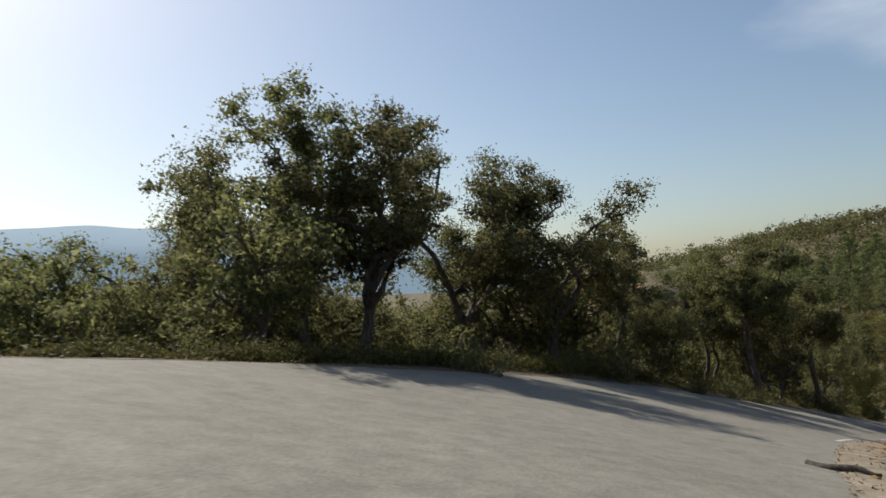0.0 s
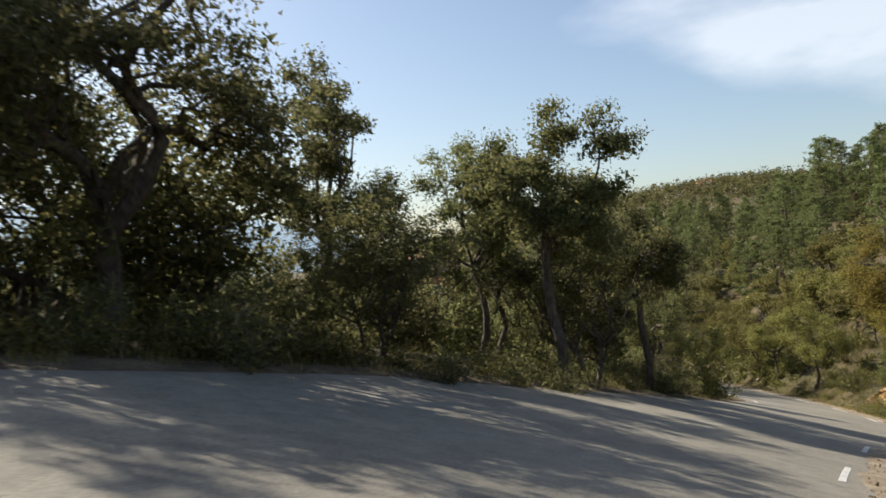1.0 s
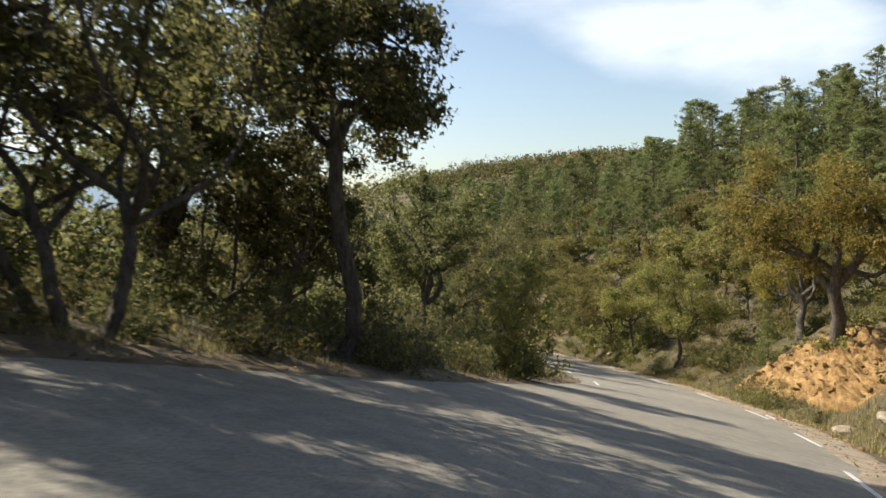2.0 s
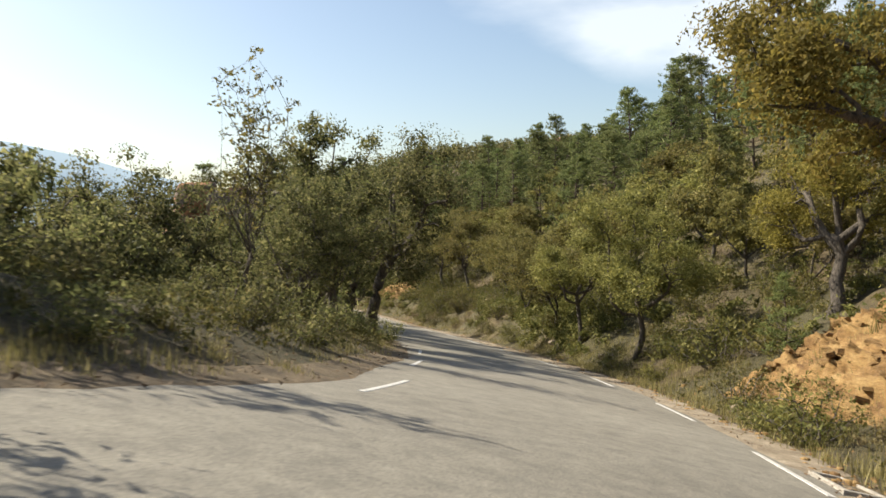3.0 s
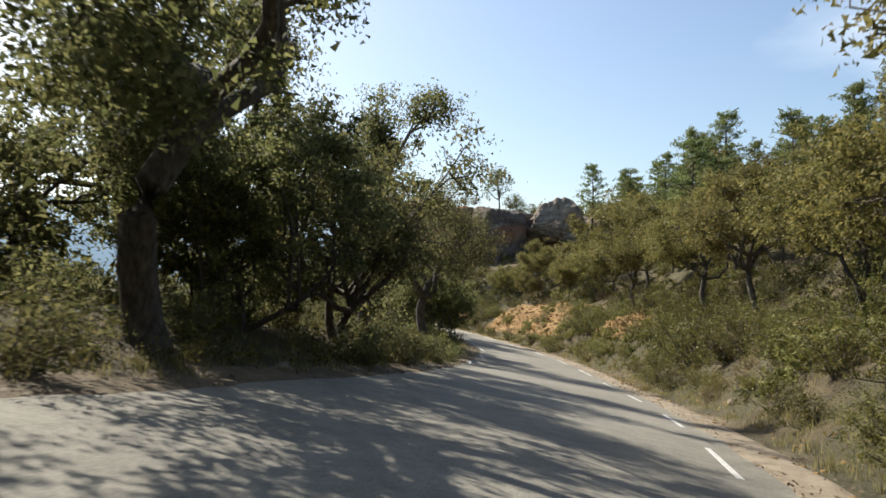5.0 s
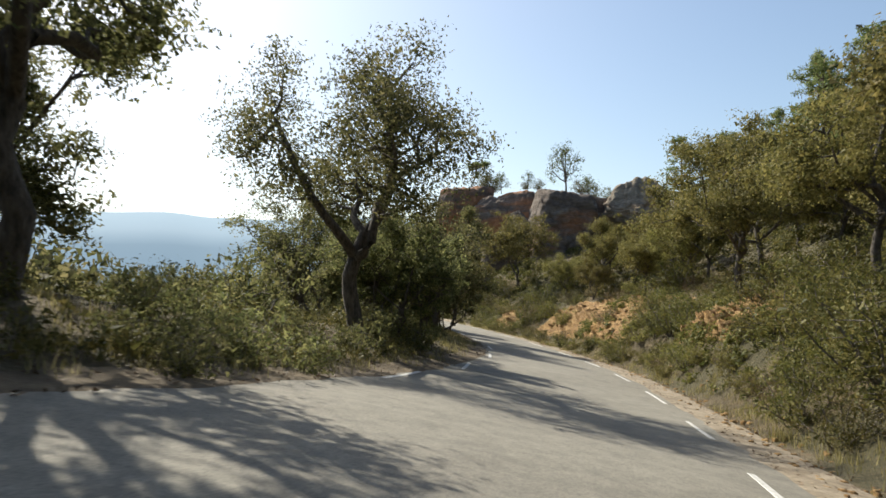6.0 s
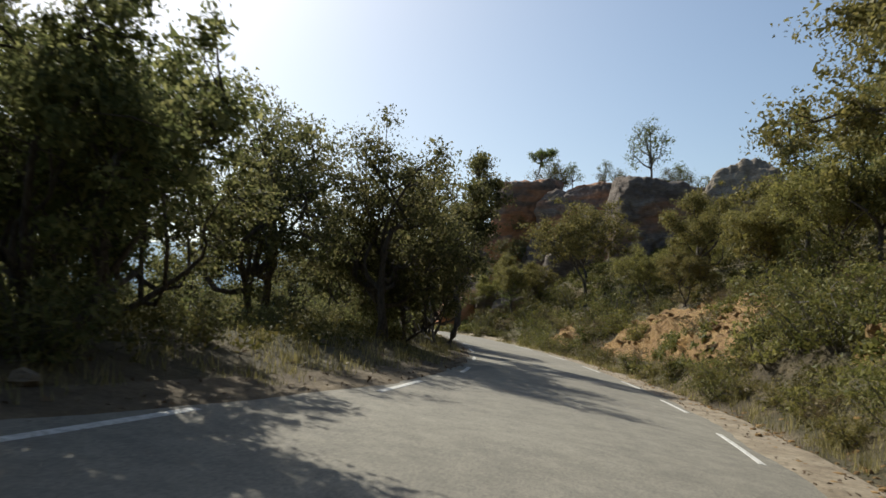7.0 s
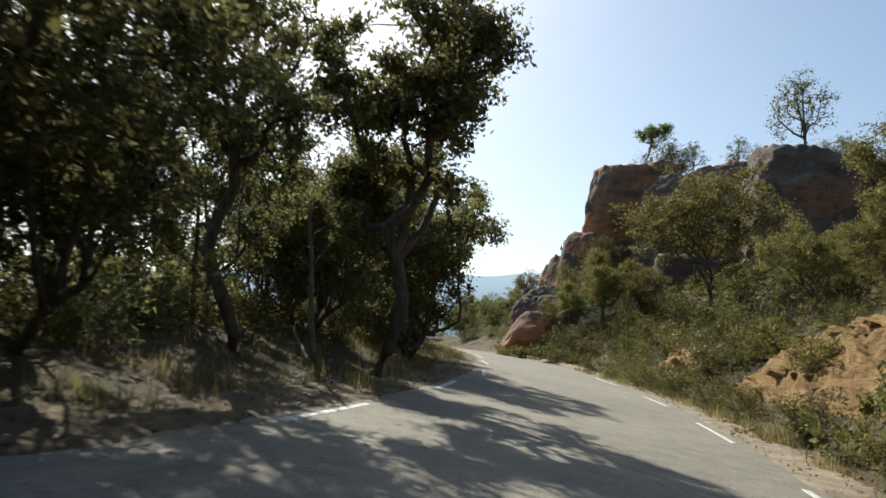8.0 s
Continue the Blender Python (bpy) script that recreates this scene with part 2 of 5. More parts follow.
def spline(points, step=0.5):
    p = np.array(points, float)
    out = []
    for k in range(len(p) - 1):
        a, b, c, d = p[max(k - 1, 0)], p[k], p[k + 1], p[min(k + 2, len(p) - 1)]
        count = max(2, int(np.linalg.norm(c - b) / step))
        for u in np.linspace(0, 1, count, endpoint=False):
            out.append(0.5 * (2 * b + (c - a) * u + (2 * a - 5 * b + 4 * c - d) * u ** 2 + (3 * b - a - 3 * c + d) * u ** 3))
    out.append(p[-1])
    return np.array(out)


MID = spline(LINE)
TAN = np.gradient(MID[:, :2], axis=0)
TAN /= np.linalg.norm(TAN, axis=1)[:, None]
ARC = np.r_[0, np.cumsum(np.linalg.norm(np.diff(MID[:, :2], axis=0), axis=1))]
ARC -= ARC[np.argmin(np.hypot(MID[:, 0], MID[:, 1]))]


def right_edge(s):
    return np.interp(s, [0, 10, 19, 37, 48, 60, 73, 83, 95, 108, 120, 135, 150, 160, 167, 177, 188, 205], [1.45, 1.4, 1.5, 1.35, 1.95, 2.7, 2.7, 2.35, 2.0, 1.95, 2.1, 2.2, 2.5, 2.8, 3.2, 4.1, 5.0, 5.6])


def left_edge(s):
    return np.interp(s, [4, 10, 13.5, 17, 22, 29, 34, 39, 45, 55, 62, 68, 74, 82, 88, 100, 116, 121, 126, 132, 140, 155, 165, 171, 190],
                     [9.6, 9.2, 8.7, 7.9, 7.4, 6.8, 6.0, 5.6, 5.0, 4.6, 3.9, 4.3, 4.3, 4.8, 5.1, 5.1, 4.95, 4.85, 4.3, 3.75, 3.4, 3.35, 2.9, 2.2, 1.2])


def bank(s):
    return np.interp(s, [-20, 25, 60, 100, 145, 185], [0.15, 0.18, 0.18, 0.17, 0.17, 0.12])


def smooth(a, b, x):
    u = np.clip((x - a) / (b - a), 0, 1)
    return u * u * (3 - 2 * u)


def value_noise(x, y, size, seed):
    """Smooth random heights in -1..1."""
    gx, gy = x / size, y / size
    ix, iy = np.floor(gx).astype(int), np.floor(gy).astype(int)
    fx, fy = gx - ix, gy - iy
    fx, fy = fx * fx * (3 - 2 * fx), fy * fy * (3 - 2 * fy)

    def lattice(i, j):
        h = (i * 374761393 + j * 668265263 + seed * 974711) & 0x7FFFFFFF
        h = ((h ^ (h >> 13)) * 1274126177) & 0x7FFFFFFF
        return ((h ^ (h >> 16)) & 0xFFFF) / 32767.5 - 1

    return (lattice(ix, iy) * (1 - fx) + lattice(ix + 1, iy) * fx) * (1 - fy) + (lattice(ix, iy + 1) * (1 - fx) + lattice(ix + 1, iy + 1) * fx) * fy


def locate(x, y):
    """For each place: way along the road, metres right of the driven line, road level there and the mean level of the road around."""
    x, y = np.atleast_1d(np.asarray(x, float)), np.atleast_1d(np.asarray(y, float))
    s, lat, near, mean = (np.empty(len(x)) for _ in range(4))
    for k in range(0, len(x), 4000):
        dx, dy = x[k:k + 4000, None] - MID[None, :, 0], y[k:k + 4000, None] - MID[None, :, 1]
        d2 = dx * dx + dy * dy
        n = d2.argmin(1)
        row = np.arange(len(n))
        along = dx[row, n] * TAN[n, 0] + dy[row, n] * TAN[n, 1]
        side = dx[row, n] * TAN[n, 1] - dy[row, n] * TAN[n, 0]
        far = np.sqrt(d2[row, n])
        s[k:k + 4000] = ARC[n] + np.clip(along, -0.6, 0.6)
        lat[k:k + 4000] = np.where(side >= 0, far, -far)
        near[k:k + 4000] = np.interp(ARC[n] + np.clip(along, -0.6, 0.6), ARC, MID[:, 2])
        w = 1 / (d2 + 9) ** 2
        mean[k:k + 4000] = (w * MID[None, :, 2]).sum(1) / w.sum(1)
    return s, lat, near, mean


def height(x, y):
    """The ground's level, and its distance from the road's edge."""
    x, y = np.atleast_1d(np.asarray(x, float)), np.atleast_1d(np.asarray(y, float))
    s, lat, near, mean = locate(x, y)
    re, le = right_edge(s), left_edge(s)
    road = near - bank(s) * np.clip(lat, -9, 4)
    mix = smooth(6, 16, np.abs(lat))
    base = road * (1 - mix) + (mean - bank(s) * np.clip(lat, -9, 4) * (1 - mix)) * mix
    n1, n2, n3 = value_noise(x, y, 9.0, 1), value_noise(x, y, 2.7, 2), value_noise(x, y, 0.9, 3)
    u = lat - re
    top = np.interp(y, [0, 60, 100, 122, 145, 168, 200, 500], [36, 42, 42, 26, 13, 12, 11, 8])
    cut = np.interp(s, [-30, 5, 40, 58, 72, 95, 112, 145, 158, 190], [0.4, 0.8, 1.6, 1.6, 0.6, 0.8, 1.6, 1.6, 0.9, 0.7])
    hill = cut * smooth(0.9, 3.4, u) + top * np.tanh(0.43 * np.clip(u - 2.5, 0, None) / top)
    hill *= smooth(-60, -5, y) * 0.75 + 0.25
    hill *= 1 - smooth(168, 180, y) * (1 - smooth(24, 36, x))
    right = 0.06 * smooth(0, 1, u) + hill + smooth(0.8, 5, u) * (0.45 * n1 + 0.28 * n2 + 0.10 * n3)
    v = -lat - le
    left = 0.10 * smooth(0.1, 1.2, v) + 0.35 * smooth(0.8, 3, v) - np.clip(0.07 * (v - 4), 0, 7) + smooth(1.0, 5, v) * (0.4 * n1 + 0.22 * n2 + 0.08 * n3)
    side = np.where(u > 0, right, np.where(v > 0, left, -0.14 * smooth(0, 0.5, np.minimum(-u, -v))))
    out = base + side
    far = np.hypot(x - 45, y - 80)
    out = out * (1 - smooth(260, 600, far)) + (-16 + 6 * value_noise(x, y, 300, 9)) * smooth(260, 600, far)
    out = out + 20 * np.exp(-((x - 185) ** 2 + (y - 275) ** 2) / 9800) * smooth(55, 110, lat)
    return out, np.maximum(u, v)


def ground_at(x, y):
    return float(height(x, y)[0][0])


def mesh_object(name, verts, faces, mat, parent=None, smooth_faces=True):
    me = bpy.data.meshes.new(name)
    verts = np.asarray(verts, np.float32)
    if isinstance(faces, np.ndarray):
        k = faces.shape[1]
        me.vertices.add(len(verts))
        me.vertices.foreach_set("co", verts.ravel())
        me.loops.add(faces.size)
        me.loops.foreach_set("vertex_index", faces.ravel().astype(np.int32))
        me.polygons.add(len(faces))
        me.polygons.foreach_set("loop_start", np.arange(0, faces.size, k, dtype=np.int32))
        me.update(calc_edges=True)
    else:
        me.from_pydata(verts.tolist(), [], faces)
    if smooth_faces:
        me.polygons.foreach_set("use_smooth", np.ones(len(me.polygons), bool))
    me.materials.append(mat)
    ob = new(name, me)
    if parent:
        ob.parent = parent
    return ob


def axis_steps(lo, hi, step, far_lo, far_hi):
    """Even steps between lo and hi, then ever wider ones out to the far ends."""
    core = list(np.arange(lo, hi + step / 2, step))
    d, a = step, lo
    while a > far_lo:
        d *= 1.22
        a -= d
        core.insert(0, a)
    d, a = step, hi
    while a < far_hi:
        d *= 1.22
        a += d
        core.append(a)
    return np.array(core)


def build_ground():
    xs, ys = axis_steps(-16, 84, 0.6, -4000, 4000), axis_steps(-4, 196, 0.6, -4000, 4400)
    gx, gy = np.meshgrid(xs, ys)
    z, off = height(gx.ravel(), gy.ravel())
    nx, ny = len(xs), len(ys)
    i = np.arange((nx - 1) * (ny - 1))
    a = (i // (nx - 1)) * nx + i % (nx - 1)
    faces = np.stack([a, a + 1, a + nx + 1, a + nx], 1)
    ob = mesh_object("ground", np.stack([gx.ravel(), gy.ravel(), z], 1), faces, GROUND)
    wob = value_noise(gx.ravel(), gy.ravel(), 1.6, 5) * 0.5
    s, lat, _, _ = locate(gx.ravel(), gy.ravel())
    wide = np.where(lat > 0, 1.1, np.interp(s, [20, 45], [1.0, 0.45]))
    zone = 1 - smooth(0.1 * wide, wide, off + wob * wide)
    at = ob.data.attributes.new("gravel", "FLOAT", "POINT")
    at.data.foreach_set("value", zone.astype(np.float32))
    tagged(ob, "dry hillside ground with leaf litter and gravel verges", "ground", kind="structure")


def build_road():
    keep = ARC > -50
    s, mid, tan = ARC[keep], MID[keep], TAN[keep]
    nor = np.stack([tan[:, 1], -tan[:, 0]], 1)
    re, le, bk = right_edge(s), left_edge(s), bank(s)
    ragged_r = 0.10 * value_noise(s, s * 0, 1.3, 21) + 0.06 * value_noise(s, s * 0, 0.5, 22)
    ragged_l = 0.12 * value_noise(s, s * 0, 1.6, 23) + 0.06 * value_noise(s, s * 0, 0.6, 24)
    cols = 13
    verts = []
    for c in range(cols):
        f = c / (cols - 1)
        lat = -(le + ragged_l) * (1 - f) + (re + ragged_r) * f
        z = mid[:, 2] - bk * lat + 0.035 * (1 - (2 * f - 1) ** 2) + 0.012
        verts.append(np.column_stack([mid[:, :2] + nor * lat[:, None], z]))
    skirt = [np.column_stack([v[:, :2], v[:, 2] - 0.12]) for v in (verts[0], verts[-1])]
    verts = [skirt[0], verts[0]] + verts + [verts[-1], skirt[1]]
    n, k = len(s), cols + 4
    v = np.concatenate(verts)
    i = np.arange((k - 1) * (n - 1))
    a = (i // (n - 1)) * n + i % (n - 1)
    col = i // (n - 1)
    a = a[(col != 1) & (col != cols + 1)]
    faces = np.stack([a, a + n, a + n + 1, a + 1], 1)
    tagged(mesh_object("road", v, faces, ASPHALT), "worn grey asphalt mountain road curving through the hills", "road", kind="structure")


def road_point(s, lat, lift=0.0):
    x, y, z = (np.interp(s, ARC, MID[:, k]) for k in range(3))
    tx, ty = np.interp(s, ARC, TAN[:, 0]), np.interp(s, ARC, TAN[:, 1])
    q = math.hypot(tx, ty)
    re, le = right_edge(s), left_edge(s)
    f = (lat + le) / (re + le)
    return (x + ty / q * lat, y - tx / q * lat, z - bank(s) * lat + 0.035 * (1 - (2 * f - 1) ** 2) + 0.012 + lift)


def build_verge(side):
    """The strip of sand and gravel that spills over the ragged edge of the asphalt."""
    s = np.arange(-20, 186, 0.3)
    sign = 1 if side == "right" else -1
    edge = right_edge(s) if sign > 0 else left_edge(s)
    rag = 0.10 * value_noise(s, s * 0, 1.7, 71 + sign) + 0.07 * value_noise(s, s * 0, 0.6, 75 + sign)
    rows = []
    for c in range(7):
        f = c / 6
        lat = sign * (edge - 0.20 + rag + f * ((1.1 if sign > 0 else 1.0) - rag))
        p = np.array([road_point(a, b) for a, b in zip(s, lat)])
        low = height(p[:, 0], p[:, 1])[0]
        mix = smooth(0.0, 0.8, np.full(len(s), f))
        lump = 0.025 * value_noise(s, lat, 0.5, 77) + 0.02 * value_noise(s, lat, 1.4, 78)
        z = p[:, 2] * (1 - mix) + np.maximum(low, p[:, 2] - 0.35 * f) * mix + (0.012 + (0.03 if sign > 0 else 0.012) * math.sin(math.pi * f) + lump * f if 0 < c < 6 else (-0.01 if c == 0 else -0.04))
        if sign > 0:
            z = z - 0.16 * smooth(0.85, 0.65, np.abs(s - 62.0)) * (0 < c < 6)
        rows.append(np.column_stack([p[:, :2], z]))
    n = len(s)
    i = np.arange(6 * (n - 1))
    a = (i // (n - 1)) * n + i % (n - 1)
    tagged(mesh_object("verge", np.concatenate(rows), np.stack([a, a + n, a + n + 1, a + 1], 1) if sign > 0 else np.stack([a, a + 1, a + n + 1, a + n], 1), GRAVEL if sign > 0 else DIRT), "sandy gravel verge along the asphalt" if sign > 0 else "dark earthy verge with leaf litter along the asphalt", "verge", kind="structure")


def build_dash(s0, s1, lat, width=0.108):
    bm = bmesh.new()
    rows = []
    for s in np.linspace(s0, s1, 7):
        rows.append([bm.verts.new(road_point(s, lat + o, h)) for o, h in ((-width / 2, -0.002), (-width / 2 + 0.01, 0.006), (width / 2 - 0.01, 0.006), (width / 2, -0.002))])
    for a, b in zip(rows, rows[1:]):
        for k in range(3):
            bm.faces.new((a[k], a[k + 1], b[k + 1], b[k]))
    for end in (rows[0], rows[-1]):
        bm.faces.new(end)
    bmesh.ops.recalc_face_normals(bm, faces=bm.faces)
    me = bpy.data.meshes.new("edge_dash")
    bm.to_mesh(me)
    bm.free()
    me.materials.append(PAINT)
    ob = new("edge_dash", me)
    return tagged(ob, "worn white painted edge dash on the asphalt", "road marking", "edge dashes along the road", kind="structure")


build_ground()
build_road()
build_verge("right")
build_verge("left")
for s0, s1, lat in ((20.9, 23.8, 1.12), (29.4, 32.0, 1.0), (37.0, 39.4, 1.08), (45.2, 48.2, 1.6), (53.2, 56.2, 2.05), (60.8, 63.9, 2.37), (67.7, 71.0, 2.36), (74.9, 78.0, 2.1), (82.5, 85.7, 1.85), (90.0, 93.0, 1.55),
                    (97.6, 100.8, 1.32), (104.4, 107.6, 1.36), (111.9, 115.0, 1.36), (119.3, 122.2, 1.54), (125.8, 128.8, 1.68), (132.1, 135.1, 1.72), (138.6, 141.5, 1.88), (145.3, 148.1, 2.08), (152.3, 155.4, 2.2), (159.2, 162.0, 2.36), (165.9, 168.8, 2.6)):
    build_dash(s0, s1, lat)
for s0, s1, lat in ((61.2, 64.4, -3.2), (69.0, 72.0, -3.75), (75.6, 78.6, -3.95), (118.6, 122.2, -4.58), (125.1, 127.8, -3.85), (131.6, 134.3, -3.3), (138.2, 140.6, -3.03), (144.8, 147.4, -3.1), (151.6, 154.4, -3.0), (158.2, 161.0, -2.6), (164.8, 167.6, -2.2), (171.0, 173.6, -1.65)):
    build_dash(s0, s1, lat)

# ---- plants ----
def tube(path, radii, sides):
    """A tapered tube along a path of points: verts and quads."""
    path = np.asarray(path, float)
    n = len(path)
    t = np.gradient(path, axis=0)
    t /= np.linalg.norm(t, axis=1)[:, None] + 1e-9
    ref = np.where(np.abs(t[:, 2:3]) < 0.9, [[0, 0, 1.0]], [[1.0, 0, 0]])
    u = np.cross(t, ref)
    u /= np.linalg.norm(u, axis=1)[:, None]
    w = np.cross(t, u)
    ang = np.linspace(0, 2 * np.pi, sides, endpoint=False)
    ring = u[:, None] * np.cos(ang)[None, :, None] + w[:, None] * np.sin(ang)[None, :, None]
    v = (path[:, None] + ring * np.asarray(radii)[:, None, None]).reshape(-1, 3)
    i = np.arange((n - 1) * sides)
    r, c = i // sides, i % sides
    f = np.stack([r * sides + c, r * sides + (c + 1) % sides, (r + 1) * sides + (c + 1) % sides, (r + 1) * sides + c], 1)
    return v, f


def join(pieces):
    verts, faces, base = [], [], 0
    for v, f in pieces:
        verts.append(v)
        faces.append(f + base)
        base += len(v)
    return np.concatenate(verts), np.concatenate(faces)


def leaf_tris(rng, spots, normals, size, aspect=0.62):
    """Small pointed leaves that face the way their clump faces."""
    n = len(spots)
    nr = normals + rng.normal(size=(n, 3)) * 0.75
    t = np.cross(nr, rng.normal(size=(n, 3)))
    t /= np.linalg.norm(t, axis=1)[:, None] + 1e-9
    e = np.cross(nr, t)
    e /= np.linalg.norm(e, axis=1)[:, None] + 1e-9
    ln = np.asarray(size).reshape(-1, 1) * rng.uniform(0.65, 1.4, (n, 1))
    v = np.stack([spots + t * ln * 0.62, spots - t * ln * 0.38 + e * ln * aspect * 0.5, spots - t * ln * 0.38 - e * ln * aspect * 0.5], 1)
    return v.reshape(-1, 3), np.arange(3 * n).reshape(-1, 3)


def clumps(rng, centres, radii, leaves, size, flat=0.72, core=0.16, aspect=0.62, sprigs=14, large=1.8, spray=0.24):
    """Leaves in cushions: sprigs over the outside of each cushion, larger dim leaves within."""
    centres, radii = np.asarray(centres, float), np.asarray(radii, float)
    m = len(centres)
    pick = rng.choice(m, leaves, p=radii ** 2 / (radii ** 2).sum())
    d = rng.normal(size=(m, sprigs, 3))
    d[..., 2] += 0.35
    d /= np.linalg.norm(d, axis=2)[..., None]
    reach = rng.uniform(0.35, 1.25, (m, sprigs, 1))
    k = rng.integers(0, sprigs, leaves)
    out = d[pick, k]
    inner = rng.random(leaves) < core
    far = reach[pick, k] * np.where(inner, 0.45, 1.0)[:, None]
    r = radii[pick][:, None]
    spots = centres[pick] + (out * far * r + rng.normal(size=(leaves, 3)) * r * spray) * [1, 1, flat]
    return leaf_tris(rng, spots, out, np.where(inner, size * large, size), aspect)


def bent(rng, a, b, k, wobble):
    """A gently winding line from a to b."""
    a, b = np.asarray(a, float), np.asarray(b, float)
    u = np.linspace(0, 1, k)[:, None]
    ln = np.linalg.norm(b - a)
    off = 0
    for n in (1, 2, 3):
        off = off + np.sin(math.pi * n * u) * rng.normal(size=3) * wobble * ln * 1.5 / n ** 0.8
    return a + (b - a) * u + off


def oak_model(name, seed, tall, spread, trunk_r, leaves, leaf_mat, label, category="tree", lean=(0, 0), low=0.34, leaf_size=0.10, thin=1.0, stems=1, skirt=0.3, airy=False):
    """A cork or holm oak: a gnarled forking trunk, crooked limbs and a ragged crown of leafy cushions."""
    rng = np.random.default_rng(seed)
    wood, limb_tubes, limb_stem, twigs, tips = [], [], [], [], []
    for stem in range(stems):
        foot = np.array([0.0, 0, -0.35]) + (rng.normal(size=3) * [0.35, 0.35, 0] if stem else 0)
        fork = np.array([lean[0] * low + rng.normal() * 0.12, lean[1] * low + rng.normal() * 0.12, low * tall * rng.uniform(0.85, 1.1)])
        if stems > 1:
            fork[:2] += rng.normal(size=2) * 0.6
        p = bent(rng, foot, fork, 7, 0.03)
        r = np.linspace(trunk_r * 0.85, trunk_r * 0.62, 7)
        r[0] *= 1.45
        wood.append(tube(p, r / math.sqrt(stems), 9))
        limbs = rng.integers(5, 8)
        for k in range(limbs):
            ang = 2 * np.pi * (k + rng.uniform(-0.25, 0.25)) / limbs
            reach = spread * rng.uniform(0.45, 0.85)
            rise = tall * rng.uniform(0.62, 0.86) if k % 2 else tall * rng.uniform(0.42, 0.68)
            if k == 0:
                reach, rise = spread * rng.uniform(0.1, 0.25), tall * 0.86
            end = np.array([fork[0] + reach * math.cos(ang) + lean[0] * 0.5, fork[1] + reach * math.sin(ang) + lean[1] * 0.5, rise])
            lp = bent(rng, p[-1 - (k % 2)], end, 10, 0.07)
            r0 = trunk_r * rng.uniform(0.42, 0.6) / math.sqrt(stems)
            limb_tubes.append(tube(lp, np.linspace(r0, r0 * 0.18, 10), 6))
            limb_stem.append(stem)
            tips += [(end + [0, 0, 0.03 * tall], 1.0), (lp[8], 0.9)]
            if k == 0:
                tips += [(lp[5] + [0.3, 0.1, 0], 0.8), (lp[6] - [0.2, 0.2, 0], 0.9), (lp[7] + [0.05, -0.25, 0], 1.0)]
            for b in range(6):
                at = lp[3 + b]
                out = at - [fork[0], fork[1], at[2]]
                way = rng.normal(size=3) * 0.8 + out / (np.linalg.norm(out) + 0.3) + [0, 0, 0.3]
                way /= np.linalg.norm(way)
                e2 = at + way * spread * rng.uniform(0.22, 0.42)
                e2[2] = min(max(e2[2], tall * skirt), tall * 0.95)
                bp = bent(rng, at, e2, 5, 0.08)
                twigs.append(tube(bp, np.linspace(r0 * 0.4, 0.015, 5), 4 if leaf_size < 0.15 else 3))
                tips.append((e2, rng.uniform(0.6, 1.1)))
                e3 = bp[2] + rng.normal(size=3) * spread * 0.14 + [0, 0, 0.1]
                twigs.append(tube(bent(rng, bp[2], e3, 3, 0.08), [r0 * 0.2, 0.014, 0.008], 3))
                tips.append((e3, rng.uniform(0.4, 0.9)))
    root = new(name)
    tagged(root, label, category)
    if leaf_size < 0.13:
        trunks = [mesh_object("trunk", v, f, CORK_BARK, root) for v, f in wood]
        for (v, f), stem in zip(limb_tubes, limb_stem):
            mesh_object("limb", v, f, CORK_BARK, trunks[stem])
        v, f = join(twigs)
        tagged(mesh_object("branchwork", v, f, CORK_BARK, root), kind="stuff")
    else:
        v, f = join(wood + limb_tubes + twigs)
        mesh_object("trunk", v, f, CORK_BARK, root)
    keep = (rng.random(len(tips)) < thin) | (np.array([w for _, w in tips]) == 1.0)
    ctr = np.array([c for c, _ in tips])[keep]
    rad = np.array([w for _, w in tips])[keep] * (0.20 * spread + 0.08) * (0.85 if stems > 1 else 1)
    v, f = clumps(rng, ctr, rad, leaves, leaf_size, spray=0.27 if airy else 0.25, core=0.05 if airy else 0.16)
    mesh_object("crown", v, f, leaf_mat, root, smooth_faces=False)
    return root


